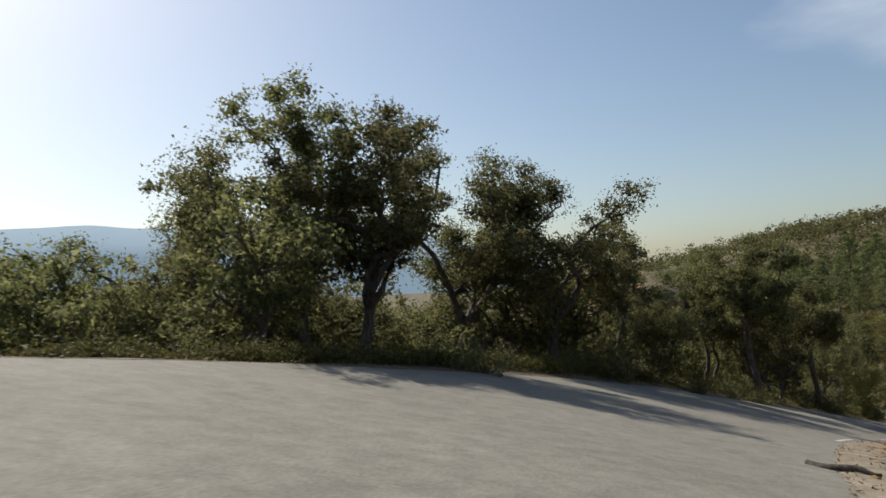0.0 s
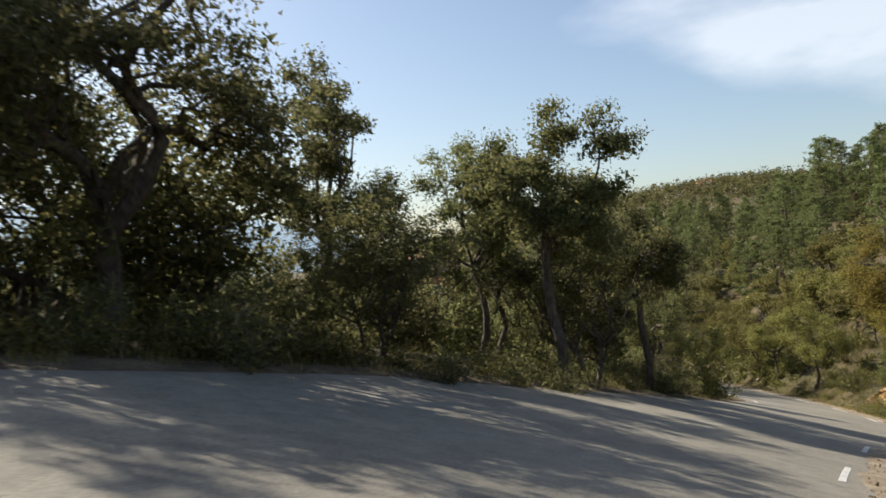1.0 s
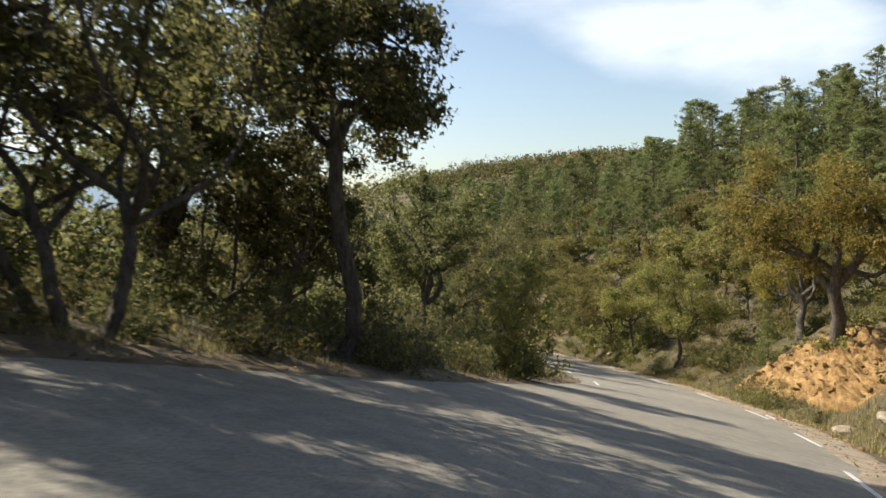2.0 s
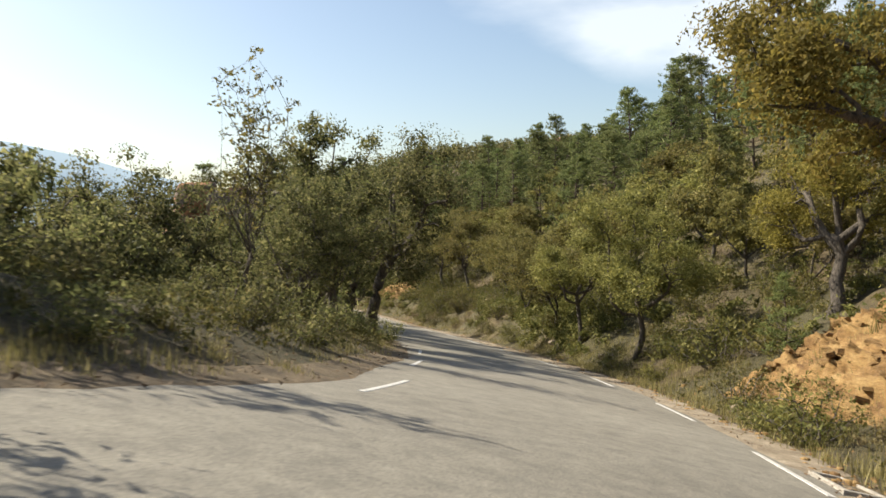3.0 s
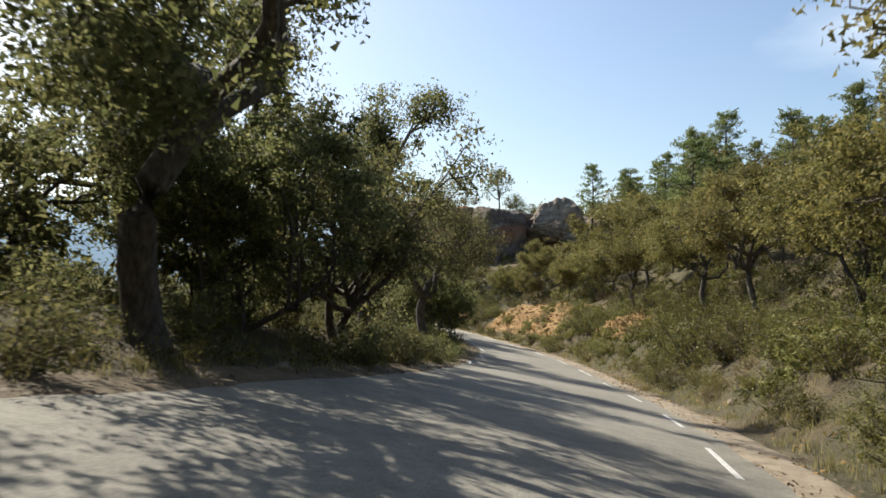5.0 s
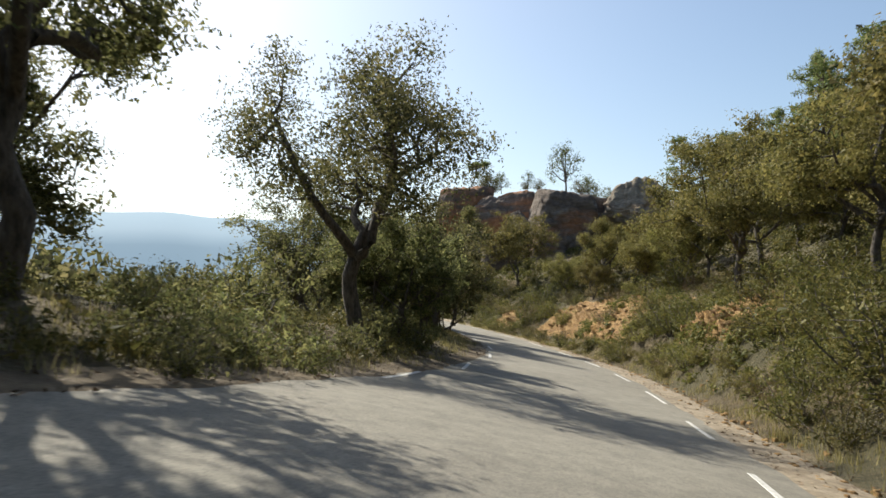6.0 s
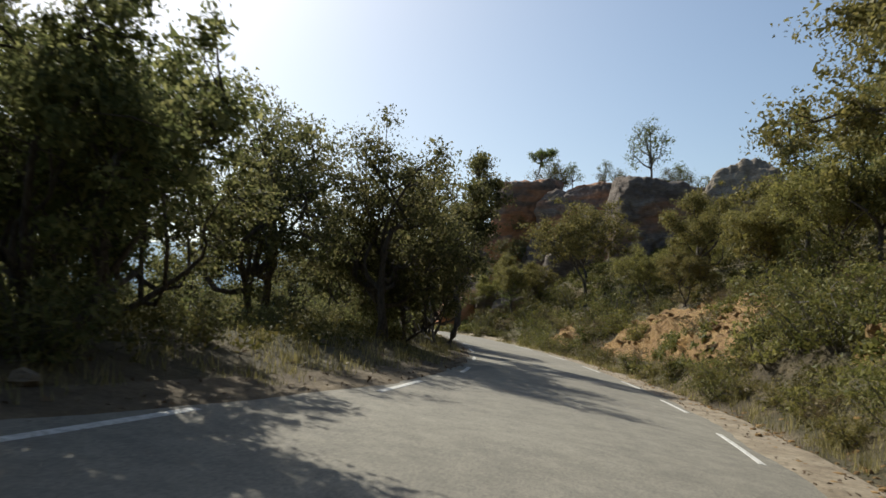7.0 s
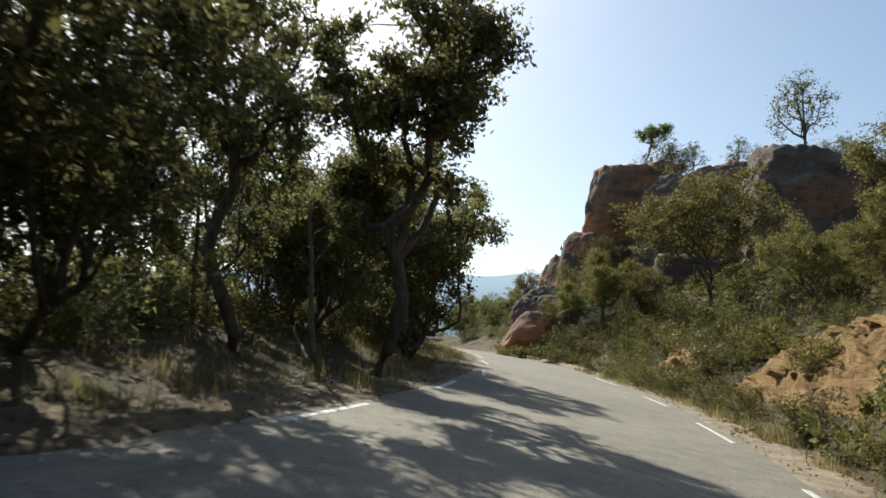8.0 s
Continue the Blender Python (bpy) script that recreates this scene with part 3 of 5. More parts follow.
def pine_model(name, seed, tall, spread, leaves, label, bare=0.4, size=0.42):
    """A pine: a straight trunk, whorls of rising branches and tufts of needles."""
    rng = np.random.default_rng(seed)
    top = np.array([rng.normal() * 0.25, rng.normal() * 0.25, tall])
    p = bent(rng, (0, 0, -0.4), top, 9, 0.008)
    r = np.linspace(tall * 0.019, 0.03, 9)
    wood, tips = [tube(p, r, 7)], [(top, 0.25), (top - [0, 0, 0.5], 0.35)]
    levels = int(9 + tall * 0.6)
    for k in range(levels):
        h = bare + (1 - bare) * k / levels
        at = np.array([np.interp(h, np.linspace(0, 1, 9), p[:, c]) for c in range(3)])
        arms = rng.integers(3, 6)
        width = spread * (0.12 + 0.95 * math.sin(math.pi * min(1, (1 - h) / (1 - bare) * 0.60 + 0.05)))
        for a in range(arms):
            ang = rng.uniform(0, 2 * math.pi)
            ln = width * rng.uniform(0.5, 1.05)
            end = at + [ln * math.cos(ang), ln * math.sin(ang), ln * rng.uniform(0.1, 0.5)]
            bp = bent(rng, at, end, 4, 0.05)
            wood.append(tube(bp[[0, 2, 3]], [0.03 + 0.008 * spread, 0.02, 0.01], 3))
            tips += [(end, rng.uniform(0.22, 0.36)), (bp[2] + rng.normal(size=3) * 0.12, rng.uniform(0.28, 0.45)), (bp[1] * 0.5 + bp[2] * 0.5 + rng.normal(size=3) * 0.15, rng.uniform(0.2, 0.35))]
    if bare > 0.25:
        for k in range(6):
            h = rng.uniform(0.2, bare)
            at = np.array([np.interp(h, np.linspace(0, 1, 9), p[:, c]) for c in range(3)])
            ang = rng.uniform(0, 2 * math.pi)
            wood.append(tube(bent(rng, at, at + [0.9 * math.cos(ang), 0.9 * math.sin(ang), 0.1], 3, 0.05), [0.03, 0.02, 0.008], 4))
    root = new(name)
    tagged(root, label, "pine tree")
    v, f = join(wood)
    mesh_object("trunk", v, f, PINE_BARK, root)
    v, f = clumps(rng, [c for c, _ in tips], [w for _, w in tips], leaves, size, 0.6, 0.12, 0.15, 8)
    mesh_object("crown", v, f, PINE_LEAF, root, smooth_faces=False)
    return root


def shrub_model(name, seed, tall, spread, leaves, mat, label, leaf_size=0.055, aspect=0.42, category="shrub"):
    """A many-stemmed bush: thin stems from one root and leafy cushions right to the ground."""
    rng = np.random.default_rng(seed)
    wood, tips = [], []
    for k in range(rng.integers(9, 14)):
        ang, out = rng.uniform(0, 2 * math.pi), math.sqrt(rng.uniform(0.02, 1.0))
        end = np.array([spread * out * math.cos(ang), spread * out * math.sin(ang), tall * (1.0 - 0.6 * out * out) * rng.uniform(0.6, 1.1)])
        foot = np.array([end[0] * 0.12, end[1] * 0.12, -0.15])
        p = bent(rng, foot, end, 5, 0.06)
        wood.append(tube(p, np.linspace(0.028, 0.008, 5), 3))
        for j in range(1, 5):
            tips.append((p[j], rng.uniform(0.2, 0.32)))
            e = p[j] + rng.normal(size=3) * [spread * 0.22, spread * 0.22, tall * 0.12]
            e[2] = max(e[2], 0.08)
            if j % 2:
                wood.append(tube(np.array([p[j], e]), [0.012, 0.005], 3))
            tips.append((e, rng.uniform(0.12, 0.26)))
    root = new(name)
    tagged(root, label, category)
    v, f = join(wood)
    mesh_object("stem", v, f, PALE_BARK, root)
    v, f = clumps(rng, [c for c, _ in tips], [w * (spread + tall) / 2 for _, w in tips], leaves, leaf_size, 0.85, 0.26, aspect, 10, 2.0, 0.17)
    v[:, 2] = np.abs(v[:, 2])
    mesh_object("foliage", v, f, mat, root, smooth_faces=False)
    return root


PLANTED = set()


def stand(x, y, turn=0.0, scale=1.0, tip=0.0, sink=0.05):
    return pose(x, y, ground_at(x, y) - sink, tip, 0, turn) @ Matrix.Scale(scale, 4)


def plant(model, x, y, turn, scale=1.0, tip=0.0, label="", group=""):
    """Stands a plant on the ground: the model itself the first time, then copies of it."""
    m = stand(x, y, turn, scale, tip)
    if model.name in PLANTED:
        ob = copy_thing(model, m)
        ob.matrix_basis = m
    else:
        PLANTED.add(model.name)
        ob = model
        ob.matrix_basis = m
    return tagged(ob, label, group=group)


# ---- trees, one kind after another ----
OAKS = [
    oak_model("cork_oak", 11, 9.0, 3.8, 0.27, 25000, OAK_LEAF, "gnarled dark green cork oak beside the road", low=0.28, skirt=0.2),
    oak_model("cork_oak", 12, 8.5, 3.0, 0.24, 22000, OAK_LEAF, "tall dark green cork oak with a ragged crown", lean=(1.0, 0.4), low=0.3, skirt=0.22),
    oak_model("cork_oak", 13, 7.0, 4.0, 0.25, 25000, OAK_LEAF, "spreading dark green cork oak with crooked limbs", stems=2, low=0.26, skirt=0.16),
    oak_model("cork_oak", 14, 10.0, 4.4, 0.34, 24000, OAK_LEAF, "large open-crowned cork oak with crooked limbs", lean=(1.8, 0), thin=0.75),
    oak_model("cork_oak", 17, 8.0, 3.4, 0.22, 21000, OAK_LEAF, "slender many-stemmed cork oak leafy almost to the ground", stems=3, low=0.22, skirt=0.12, thin=0.66),
    oak_model("cork_oak", 65, 8.0, 2.3, 0.17, 21000, OAK_LEAF, "cork oak leaning out towards the road", lean=(1.2, 0.2), low=0.34, skirt=0.34),
    oak_model("cork_oak", 61, 9.0, 2.3, 0.17, 17000, OAK_LEAF, "slender cork oak with a sparse ragged top", low=0.42, skirt=0.3, thin=0.72, leaf_size=0.09),
    oak_model("cork_oak", 62, 9.2, 2.7, 0.21, 30000, OAK_LEAF, "tall dark cork oak with a straight trunk", low=0.5, skirt=0.34),
    oak_model("cork_oak", 63, 9.5, 3.0, 0.30, 24000, OAK_LEAF, "old cork oak with a thick leaning trunk", low=0.3, thin=0.85, leaf_size=0.09, lean=(1.6, 0.3), skirt=0.22),
    oak_model("holm_oak", 64, 6.2, 2.5, 0.18, 30000, OAK_LEAF, "dense dark holm oak leafy down to the ground", stems=3, low=0.16, skirt=0.04),
    oak_model("cork_oak", 72, 8.8, 4.4, 0.30, 30000, OAK_LEAF, "old cork oak with long crooked limbs and an airy crown", lean=(1.2, 0), low=0.36, skirt=0.40, leaf_size=0.09, airy=True),
]
BACK_OAKS = [
    oak_model("cork_oak", 15, 8.5, 3.8, 0.24, 6500, OAK_LEAF, "dark green cork oak in the wood below the road", leaf_size=0.19, low=0.26, skirt=0.15),
    oak_model("cork_oak", 16, 7.0, 3.8, 0.22, 6500, OAK_LEAF, "dark green cork oak in the wood below the road", leaf_size=0.19, stems=2, low=0.24, skirt=0.15),
]
LIGHT_OAKS = [
    oak_model("holm_oak", 21, 7.5, 3.3, 0.18, 22000, OLIVE_LEAF, "olive-green holm oak on the dry hillside", leaf_size=0.095, low=0.42, skirt=0.44),
    oak_model("holm_oak", 22, 6.5, 3.2, 0.16, 22000, OLIVE_LEAF, "rounded olive-green holm oak above the verge", stems=2, leaf_size=0.095, low=0.42, skirt=0.44),
    oak_model("holm_oak", 23, 8.0, 3.5, 0.20, 23000, OLIVE_LEAF, "forked olive-green oak above the verge", lean=(-0.8, 0.5), leaf_size=0.095, low=0.42, skirt=0.44),
]
SLOPE_OAKS = [
    oak_model("holm_oak", 24, 7.0, 3.2, 0.17, 7000, OLIVE_LEAF, "olive-green holm oak on the wooded hillside", leaf_size=0.17),
    oak_model("holm_oak", 25, 6.0, 3.0, 0.15, 7000, OLIVE_LEAF, "olive-green holm oak on the wooded hillside", leaf_size=0.17, stems=2),
]
GOLD_OAK = oak_model("yellowing_oak", 31, 9.0, 4.6, 0.40, 30000, GOLD_LEAF, "yellowing oak with a leaning trunk on the orange bank", lean=(-2.4, -0.4), low=0.36)
PINES = [
    pine_model("pine", 41, 10.0, 2.8, 3300, "dark green pine on the wooded hillside", 0.28),
    pine_model("pine", 42, 12.0, 2.9, 3500, "tall dark green pine with a bare lower trunk", 0.36),
    pine_model("pine", 43, 8.5, 2.8, 3200, "bushy green pine on the wooded hillside", 0.12),
]
SHRUBS = [
    shrub_model("shrub", 51, 1.1, 0.95, 2500, SHRUB_LEAF, "low green evergreen shrub on the bank"),
    shrub_model("shrub", 52, 1.6, 1.2, 3400, SHRUB_LEAF, "dense dark green shrub on the bank"),
    shrub_model("shrub", 53, 0.8, 0.9, 2200, OLIVE_LEAF, "olive-green shrub on the dry slope"),
    shrub_model("dry_shrub", 54, 0.7, 0.8, 1800, DRY_LEAF, "brownish dry scrub bush on the slope", 0.045),
]
UNDER = shrub_model("undergrowth_bush", 55, 2.4, 1.8, 1700, OAK_LEAF, "dark leafy undergrowth bush under the trees", 0.12)
GREEN_BUSH = shrub_model("young_tree", 56, 3.6, 1.2, 5000, OLIVE_LEAF, "slender bright green young tree at the road's bend", 0.10)
YOUNG = oak_model("young_tree", 57, 7.6, 0.8, 0.06, 1500, OLIVE_LEAF, "tall thin young tree with feathery sparse leaves", low=0.25, leaf_size=0.10, skirt=0.3, stems=3, airy=True)

LEFT_TREES = [  # model, x, y, turn, scale
    (0, -10.5, 28.5, 40, 1.0), (0, -7.0, 25.4, 200, 1.12), (6, -4.6, 24.0, 60, 1.30), (1, -2.7, 22.8, 10, 1.08), (8, 0.2, 30.0, 350, 1.12), (0, 4.4, 30.4, 150, 1.05), (2, 2.6, 33.4, 90, 1.2), (6, 8.6, 36.0, 20, 1.0), (4, 9.3, 33.0, 80, 0.55),
    (6, 13.2, 38.4, 100, 0.84), (6, 14.6, 40.0, 200, 0.75), (7, 14.9, 36.3, 30, 0.95), (4, 16.8, 38.2, 300, 0.82), (7, 20.2, 41.2, 120, 0.84), (1, 17.6, 43.0, 20, 0.75), (1, 24.6, 47.9, 60, 0.62), (9, 19.6, 44.4, 250, 0.75), (9, 7.0, 40.0, 10, 0.9), (9, 11.5, 44.0, 130, 0.85), (9, 2.0, 37.0, 220, 0.95), (9, -4.0, 33.0, 90, 0.95),
    (4, 34.6, 64.2, 140, 0.6), (0, 22.5, 66.0, 30, 0.95), (1, 26.5, 73.0, 120, 1.0), (0, 29.5, 79.5, 220, 0.95), (1, 18.0, 60.0, 300, 0.95), (2, 30.0, 69.0, 60, 0.95), (1, 33.5, 86.0, 20, 1.0), (1, 36.6, 69.6, 210, 1.0), (3, 40.0, 74.4, 0, 1.02), (1, 38.2, 79.8, 100, 1.05), (3, 41.6, 83.8, 0, 1.02), (9, 41.6, 88.0, 30, 0.8), (0, 40.8, 89.4, 30, 0.95), (2, 43.0, 93.2, 90, 0.9), (0, 43.0, 99.0, 60, 1.05),
    (10, 44.8, 110.6, 340, 1.0), (9, 45.6, 113.8, 200, 0.72), (9, 44.2, 115.6, 80, 0.7), (2, 44.9, 126.2, 250, 0.84), (2, 42.4, 124.4, 40, 0.85), (9, 45.0, 128.0, 20, 0.62), (6, 44.2, 132.0, 30, 0.74), (9, 41.8, 132.6, 70, 0.66), (9, 42.4, 136.4, 10, 0.62), (9, 40.2, 138.6, 200, 0.7), (5, 44.6, 135.2, 0, 1.04), (9, 42.6, 141.8, 150, 0.95), (9, 38.8, 144.4, 60, 0.85), (9, 36.2, 149.4, 200, 0.7),
    (0, 38.8, 147.0, 10, 0.62), (2, 36.8, 151.4, 300, 0.6), (2, 31.6, 158.4, 80, 0.62), (0, 24.0, 164.2, 10, 0.65), (0, 38.6, 104, 100, 0.9), (1, 37.4, 92, 10, 0.95), (4, 40.8, 119.5, 10, 0.8),
]
for m, x, y, turn, k in LEFT_TREES:
    plant(OAKS[m], x, y, turn, k, group="oaks along the lower side of the road")
RIGHT_TREES = [
    (0, 50.6, 73.6, 20, 0.84), (2, 48.8, 66.7, 100, 0.88), (1, 54.8, 87.0, 200, 0.9), (1, 53.0, 79, 60, 0.9), (0, 59.3, 105.2, 60, 1.05), (2, 59.2, 122.8, 10, 1.06), (2, 60.0, 112.6, 300, 0.98),
    (1, 58.5, 95, 40, 0.95), (1, 49.0, 165.3, 90, 1.25), (0, 42.6, 167.4, 200, 0.75), (2, 61.5, 129.5, 100, 1.0), (1, 64.5, 119, 10, 0.95), (0, 56, 150, 140, 0.85),
]
for m, x, y, turn, k in RIGHT_TREES:
    plant(LIGHT_OAKS[m], x, y, turn, k, group="oaks on the upper side of the road")
plant(GOLD_OAK, 46.4, 52.8, 20, 1.0)
plant(GOLD_OAK, 50.2, 58.6, 200, 0.72, label="yellowing oak with a dense crown above the orange bank")
plant(PINES[2], 46.8, 57.4, 0, 0.30, label="young bushy pine on the orange bank")
for x, y, m, k in ((53.0, 155.4, 1, 0.62), (54.6, 149.0, 1, 0.55), (56.6, 153.0, 2, 0.6), (57.4, 140.8, 0, 0.6), (44.6, 170.6, 1, 0.5), (39.6, 171.6, 0, 0.5), (40.4, 174.6, 2, 0.5), (47.4, 173.0, 0, 0.55), (41.0, 176.0, 1, 0.5), (60.0, 138.0, 1, 0.8)):
    plant(LIGHT_OAKS[m], x, y, x * 50, k, label="small bushy holm oak among the scrub", group="oaks on the upper side of the road")
plant(PINES[1], 42.5, 167.2, 40, 0.37, label="small pine with a bare trunk below the rock")
plant(YOUNG, 31.7, 61.2, 0, 1.0)
plant(GREEN_BUSH, 26.6, 47.0, 0, 1.0)

BANKS = [  # way along the road, first metre right of it, length, width, relief
    (67.0, 4.5, 13.5, 5.4, 0.7), (134.8, 5.0, 8.0, 4.0, 0.7), (153.5, 4.5, 17.0, 5.2, 0.45), (168.0, 4.3, 6.0, 3.2, 0.55), (23.0, 2.1, 16.0, 2.4, 0.3),
]


def bare(s, lat, inset=0.6):
    """True on the open faces of the earth banks."""
    hit = np.zeros(len(np.atleast_1d(s)), bool)
    for s0, lat0, ln, wd, _ in BANKS:
        hit |= (np.abs(s - s0) < ln / 2 - inset) & (lat > lat0 + 0.3) & (lat < lat0 + wd - inset)
    return hit


# the wood on the slopes, kept off the road and the rock
rng = np.random.default_rng(7)
spots = [(x, y) for _, x, y, _, _ in LEFT_TREES + RIGHT_TREES]


def scatter(count, x0, x1, y0, y1, lat0, lat1, apart, taken, rock_y=172):
    """Random places within a box and a band beside the road, no nearer to each other than apart."""
    n = count * 40
    xs, ys = rng.uniform(x0, x1, n), rng.uniform(y0, y1, n)
    _, lat, _, _ = locate(xs, ys)
    fit = (lat >= lat0) & (lat <= lat1) & ~((xs > 36) & (xs < 68) & (ys > rock_y) & (ys < 195))
    out = []
    s, lat, _, _ = locate(xs, ys)
    fit &= ~bare(s, lat) | (rng.random(n) < 0.03)
    for x, y in zip(xs[fit], ys[fit]):
        if len(out) >= count:
            break
        if all((x - a) ** 2 + (y - b) ** 2 > apart * apart for a, b in taken):
            taken.append((x, y))
            out.append((x, y))
    return out


for x, y in scatter(235, 58, 125, 30, 185, 17, 68, 2.8, spots, 150):
    plant(PINES[rng.integers(3)], x, y, rng.uniform(0, 360), rng.uniform(0.65, 1.0) * (1.0 + 0.12 * float(smooth(34, 44, locate(x, y)[1][0]))), group="pines on the hillside")
for x, y in scatter(34, 30, 90, -5, 45, 14, 50, 4.0, spots):
    plant(PINES[rng.integers(3)], x, y, rng.uniform(0, 360), rng.uniform(0.6, 0.95), group="pines on the hillside")
for x, y in scatter(42, 48, 84, 62, 178, 10.5, 24, 3.4, spots, 150):
    plant(SLOPE_OAKS[rng.integers(2)], x, y, rng.uniform(0, 360), rng.uniform(0.6, 0.95), group="oaks on the upper side of the road")
for x, y in scatter(85, -20, 44, 18, 180, -27, -9.0, 3.6, spots):
    plant(BACK_OAKS[rng.integers(2)], x, y, rng.uniform(0, 360), rng.uniform(0.65, 0.95) * (1.0 if y < 44 else 0.68 if y < 100 else 0.55), group="oaks along the lower side of the road")
for x, y, k in ((16, 196, 0.62), (19, 190, 0.6), (21.5, 198, 0.66), (24, 193, 0.55), (26.5, 199, 0.6), (29, 195, 0.5), (22, 206, 0.72), (27, 208, 0.7), (17, 210, 0.75), (31.5, 203, 0.55), (12, 203, 0.7), (30.2, 183.6, 0.36), (32.6, 181.2, 0.34), (28.2, 187.4, 0.42), (32.0, 187.6, 0.48), (34.0, 177.4, 0.28), (25.2, 187.8, 0.38)):
    plant(BACK_OAKS[int(x) % 2], x, y, x * 70, k, group="oaks along the lower side of the road")
for x, y in scatter(70, -30, 30, 27, 66, -36, -10.5, 2.2, spots):
    plant(BACK_OAKS[rng.integers(2)], x, y, rng.uniform(0, 360), rng.uniform(0.5, 0.75), group="oaks along the lower side of the road")
low = []
for x, y in scatter(110, 8, 48, 30, 168, -7.6, -5.2, 0.9, low):
    plant(UNDER, x, y, rng.uniform(0, 360), rng.uniform(0.28, 0.5), group="undergrowth below the oaks")
for x, y in scatter(120, -12, 46, 20, 165, -17, -6.8, 1.5, low):
    plant(UNDER, x, y, rng.uniform(0, 360), rng.uniform(0.45, 0.9), group="undergrowth below the oaks")
for x, y, k in ((41.3, 143.3, 0.6), (40.3, 145.4, 0.5), (39.4, 147.6, 0.55), (38.2, 150.0, 0.5), (36.6, 153.0, 0.55), (33.8, 176.2, 0.5), (32.4, 178.6, 0.55), (30.6, 180.8, 0.5), (28.6, 183.0, 0.55), (34.6, 174.2, 0.45), (31.6, 182.8, 0.6), (26.6, 185.4, 0.5), (35.2, 172.6, 0.4)):
    plant(UNDER, x, y, x * 70, k, label="green bush at the edge of the bend", group="undergrowth below the oaks")
bushes = scatter(120, 44, 64, 95, 172, 3.7, 8, 1.0, low) + scatter(130, 28, 72, 38, 172, 3.9, 13, 1.2, low)
for x, y in bushes:
    near = locate(x, y)[1][0] < 5
    plant(SHRUBS[rng.choice(4, p=[0.30, 0.22, 0.25, 0.23])], x, y, rng.uniform(0, 360), (rng.uniform(0.55, 0.95) if near else rng.uniform(0.8, 1.4)) * (1.15 if y > 100 else 1.0), group="shrubs on the upper bank")


def thicket(places, leaf=0.13, each=620):
    """The farther scrub on the slopes, joined: leaves in rounded cushions close to the ground."""
    r = np.random.default_rng(9)
    ctr, rad = [], []
    for x, y, k in places:
        for lobe in range(9):
            a, b = r.normal(size=2) * 0.55 * k
            ctr.append((x + a, y + b, ground_at(x + a, y + b) + 0.28 * k * r.uniform(0.3, 1.5)))
            rad.append(0.42 * k * r.uniform(0.7, 1.2))
    v, f = clumps(r, ctr, rad, each * len(places), leaf, 0.8, 0.3, large=1.7, spray=0.17)
    tagged(mesh_object("scrub_thicket", v, f, SHRUB_LEAF, smooth_faces=False), "dense green scrub thickets on the slopes", "scrub", kind="stuff")


thicket([(x, y, rng.uniform(0.9, 1.7)) for x, y in scatter(230, 46, 92, 50, 178, 9, 34, 1.5, low, 168)] + [(x, y, rng.uniform(0.8, 1.5)) for x, y in scatter(70, 34, 62, 146, 178, 4.5, 24, 1.3, low, 178)])

thicket([(x, y, rng.uniform(1.8, 3.0)) for x, y in scatter(190, 66, 125, 40, 175, 26, 68, 3.0, low, 150)], 0.26, 420)
thicket([(x, y, rng.uniform(0.7, 1.3)) for x, y in scatter(45, 36, 62, 50, 100, 7, 22, 1.6, low) + scatter(80, 48, 60, 72, 116, 4.4, 10, 0.9, low) + scatter(60, 36, 50, 164, 184, 5, 30, 1.1, low, 190) + scatter(55, 52, 62, 112, 142, 4.3, 9, 0.9, low)], 0.11, 650)

# ---- ground cover ----
def blades(count, lat_of, s0, s1, tall, wide, seed):
    """Places and blades of grass in tufts beside the road."""
    r = np.random.default_rng(seed)
    tufts = count // 22
    s = r.uniform(s0, s1, tufts)
    lat = lat_of(r, tufts)
    lat = np.where(lat < 0, lat - left_edge(s), lat)
    p = np.array([road_point(a, b) for a, b in zip(s, lat)])
    k = r.integers(0, tufts, count)
    x, y = p[k, 0] + r.normal(size=count) * 0.13, p[k, 1] + r.normal(size=count) * 0.13
    z = height(x, y)[0]
    h = tall * r.uniform(0.4, 1.3, count) * (0.6 + 0.8 * r.random(tufts)[k])
    ang, lean = r.uniform(0, 6.283, count), r.uniform(0.1, 0.6, count) * h
    dx, dy = np.cos(ang), np.sin(ang)
    a = np.stack([x - dy * wide, y + dx * wide, z - 0.02], 1)
    b = np.stack([x + dy * wide, y - dx * wide, z - 0.02], 1)
    c = np.stack([x + dx * lean, y + dy * lean, z + h], 1)
    return np.stack([a, b, c], 1).reshape(-1, 3)


def build_grass():
    v = np.concatenate([
        blades(22000, lambda r, n: 2.9 + 0.4 + np.abs(r.normal(size=n)) * 1.3, 28, 95, 0.25, 0.009, 1),
        blades(9000, lambda r, n: 3.1 + np.abs(r.normal(size=n)) * 0.8, 95, 175, 0.26, 0.010, 4),
        blades(30000, lambda r, n: -0.35 - np.abs(r.normal(size=n)) * 1.5, 5, 180, 0.17, 0.009, 2),
        blades(9000, lambda r, n: 5.0 + r.uniform(0, 9, n), 40, 170, 0.42, 0.013, 3),
    ])
    tagged(mesh_object("verge_grass", v, np.arange(len(v)).reshape(-1, 3), GRASS, smooth_faces=False), "tufts of dry yellow grass along the verges", "grass", kind="stuff")


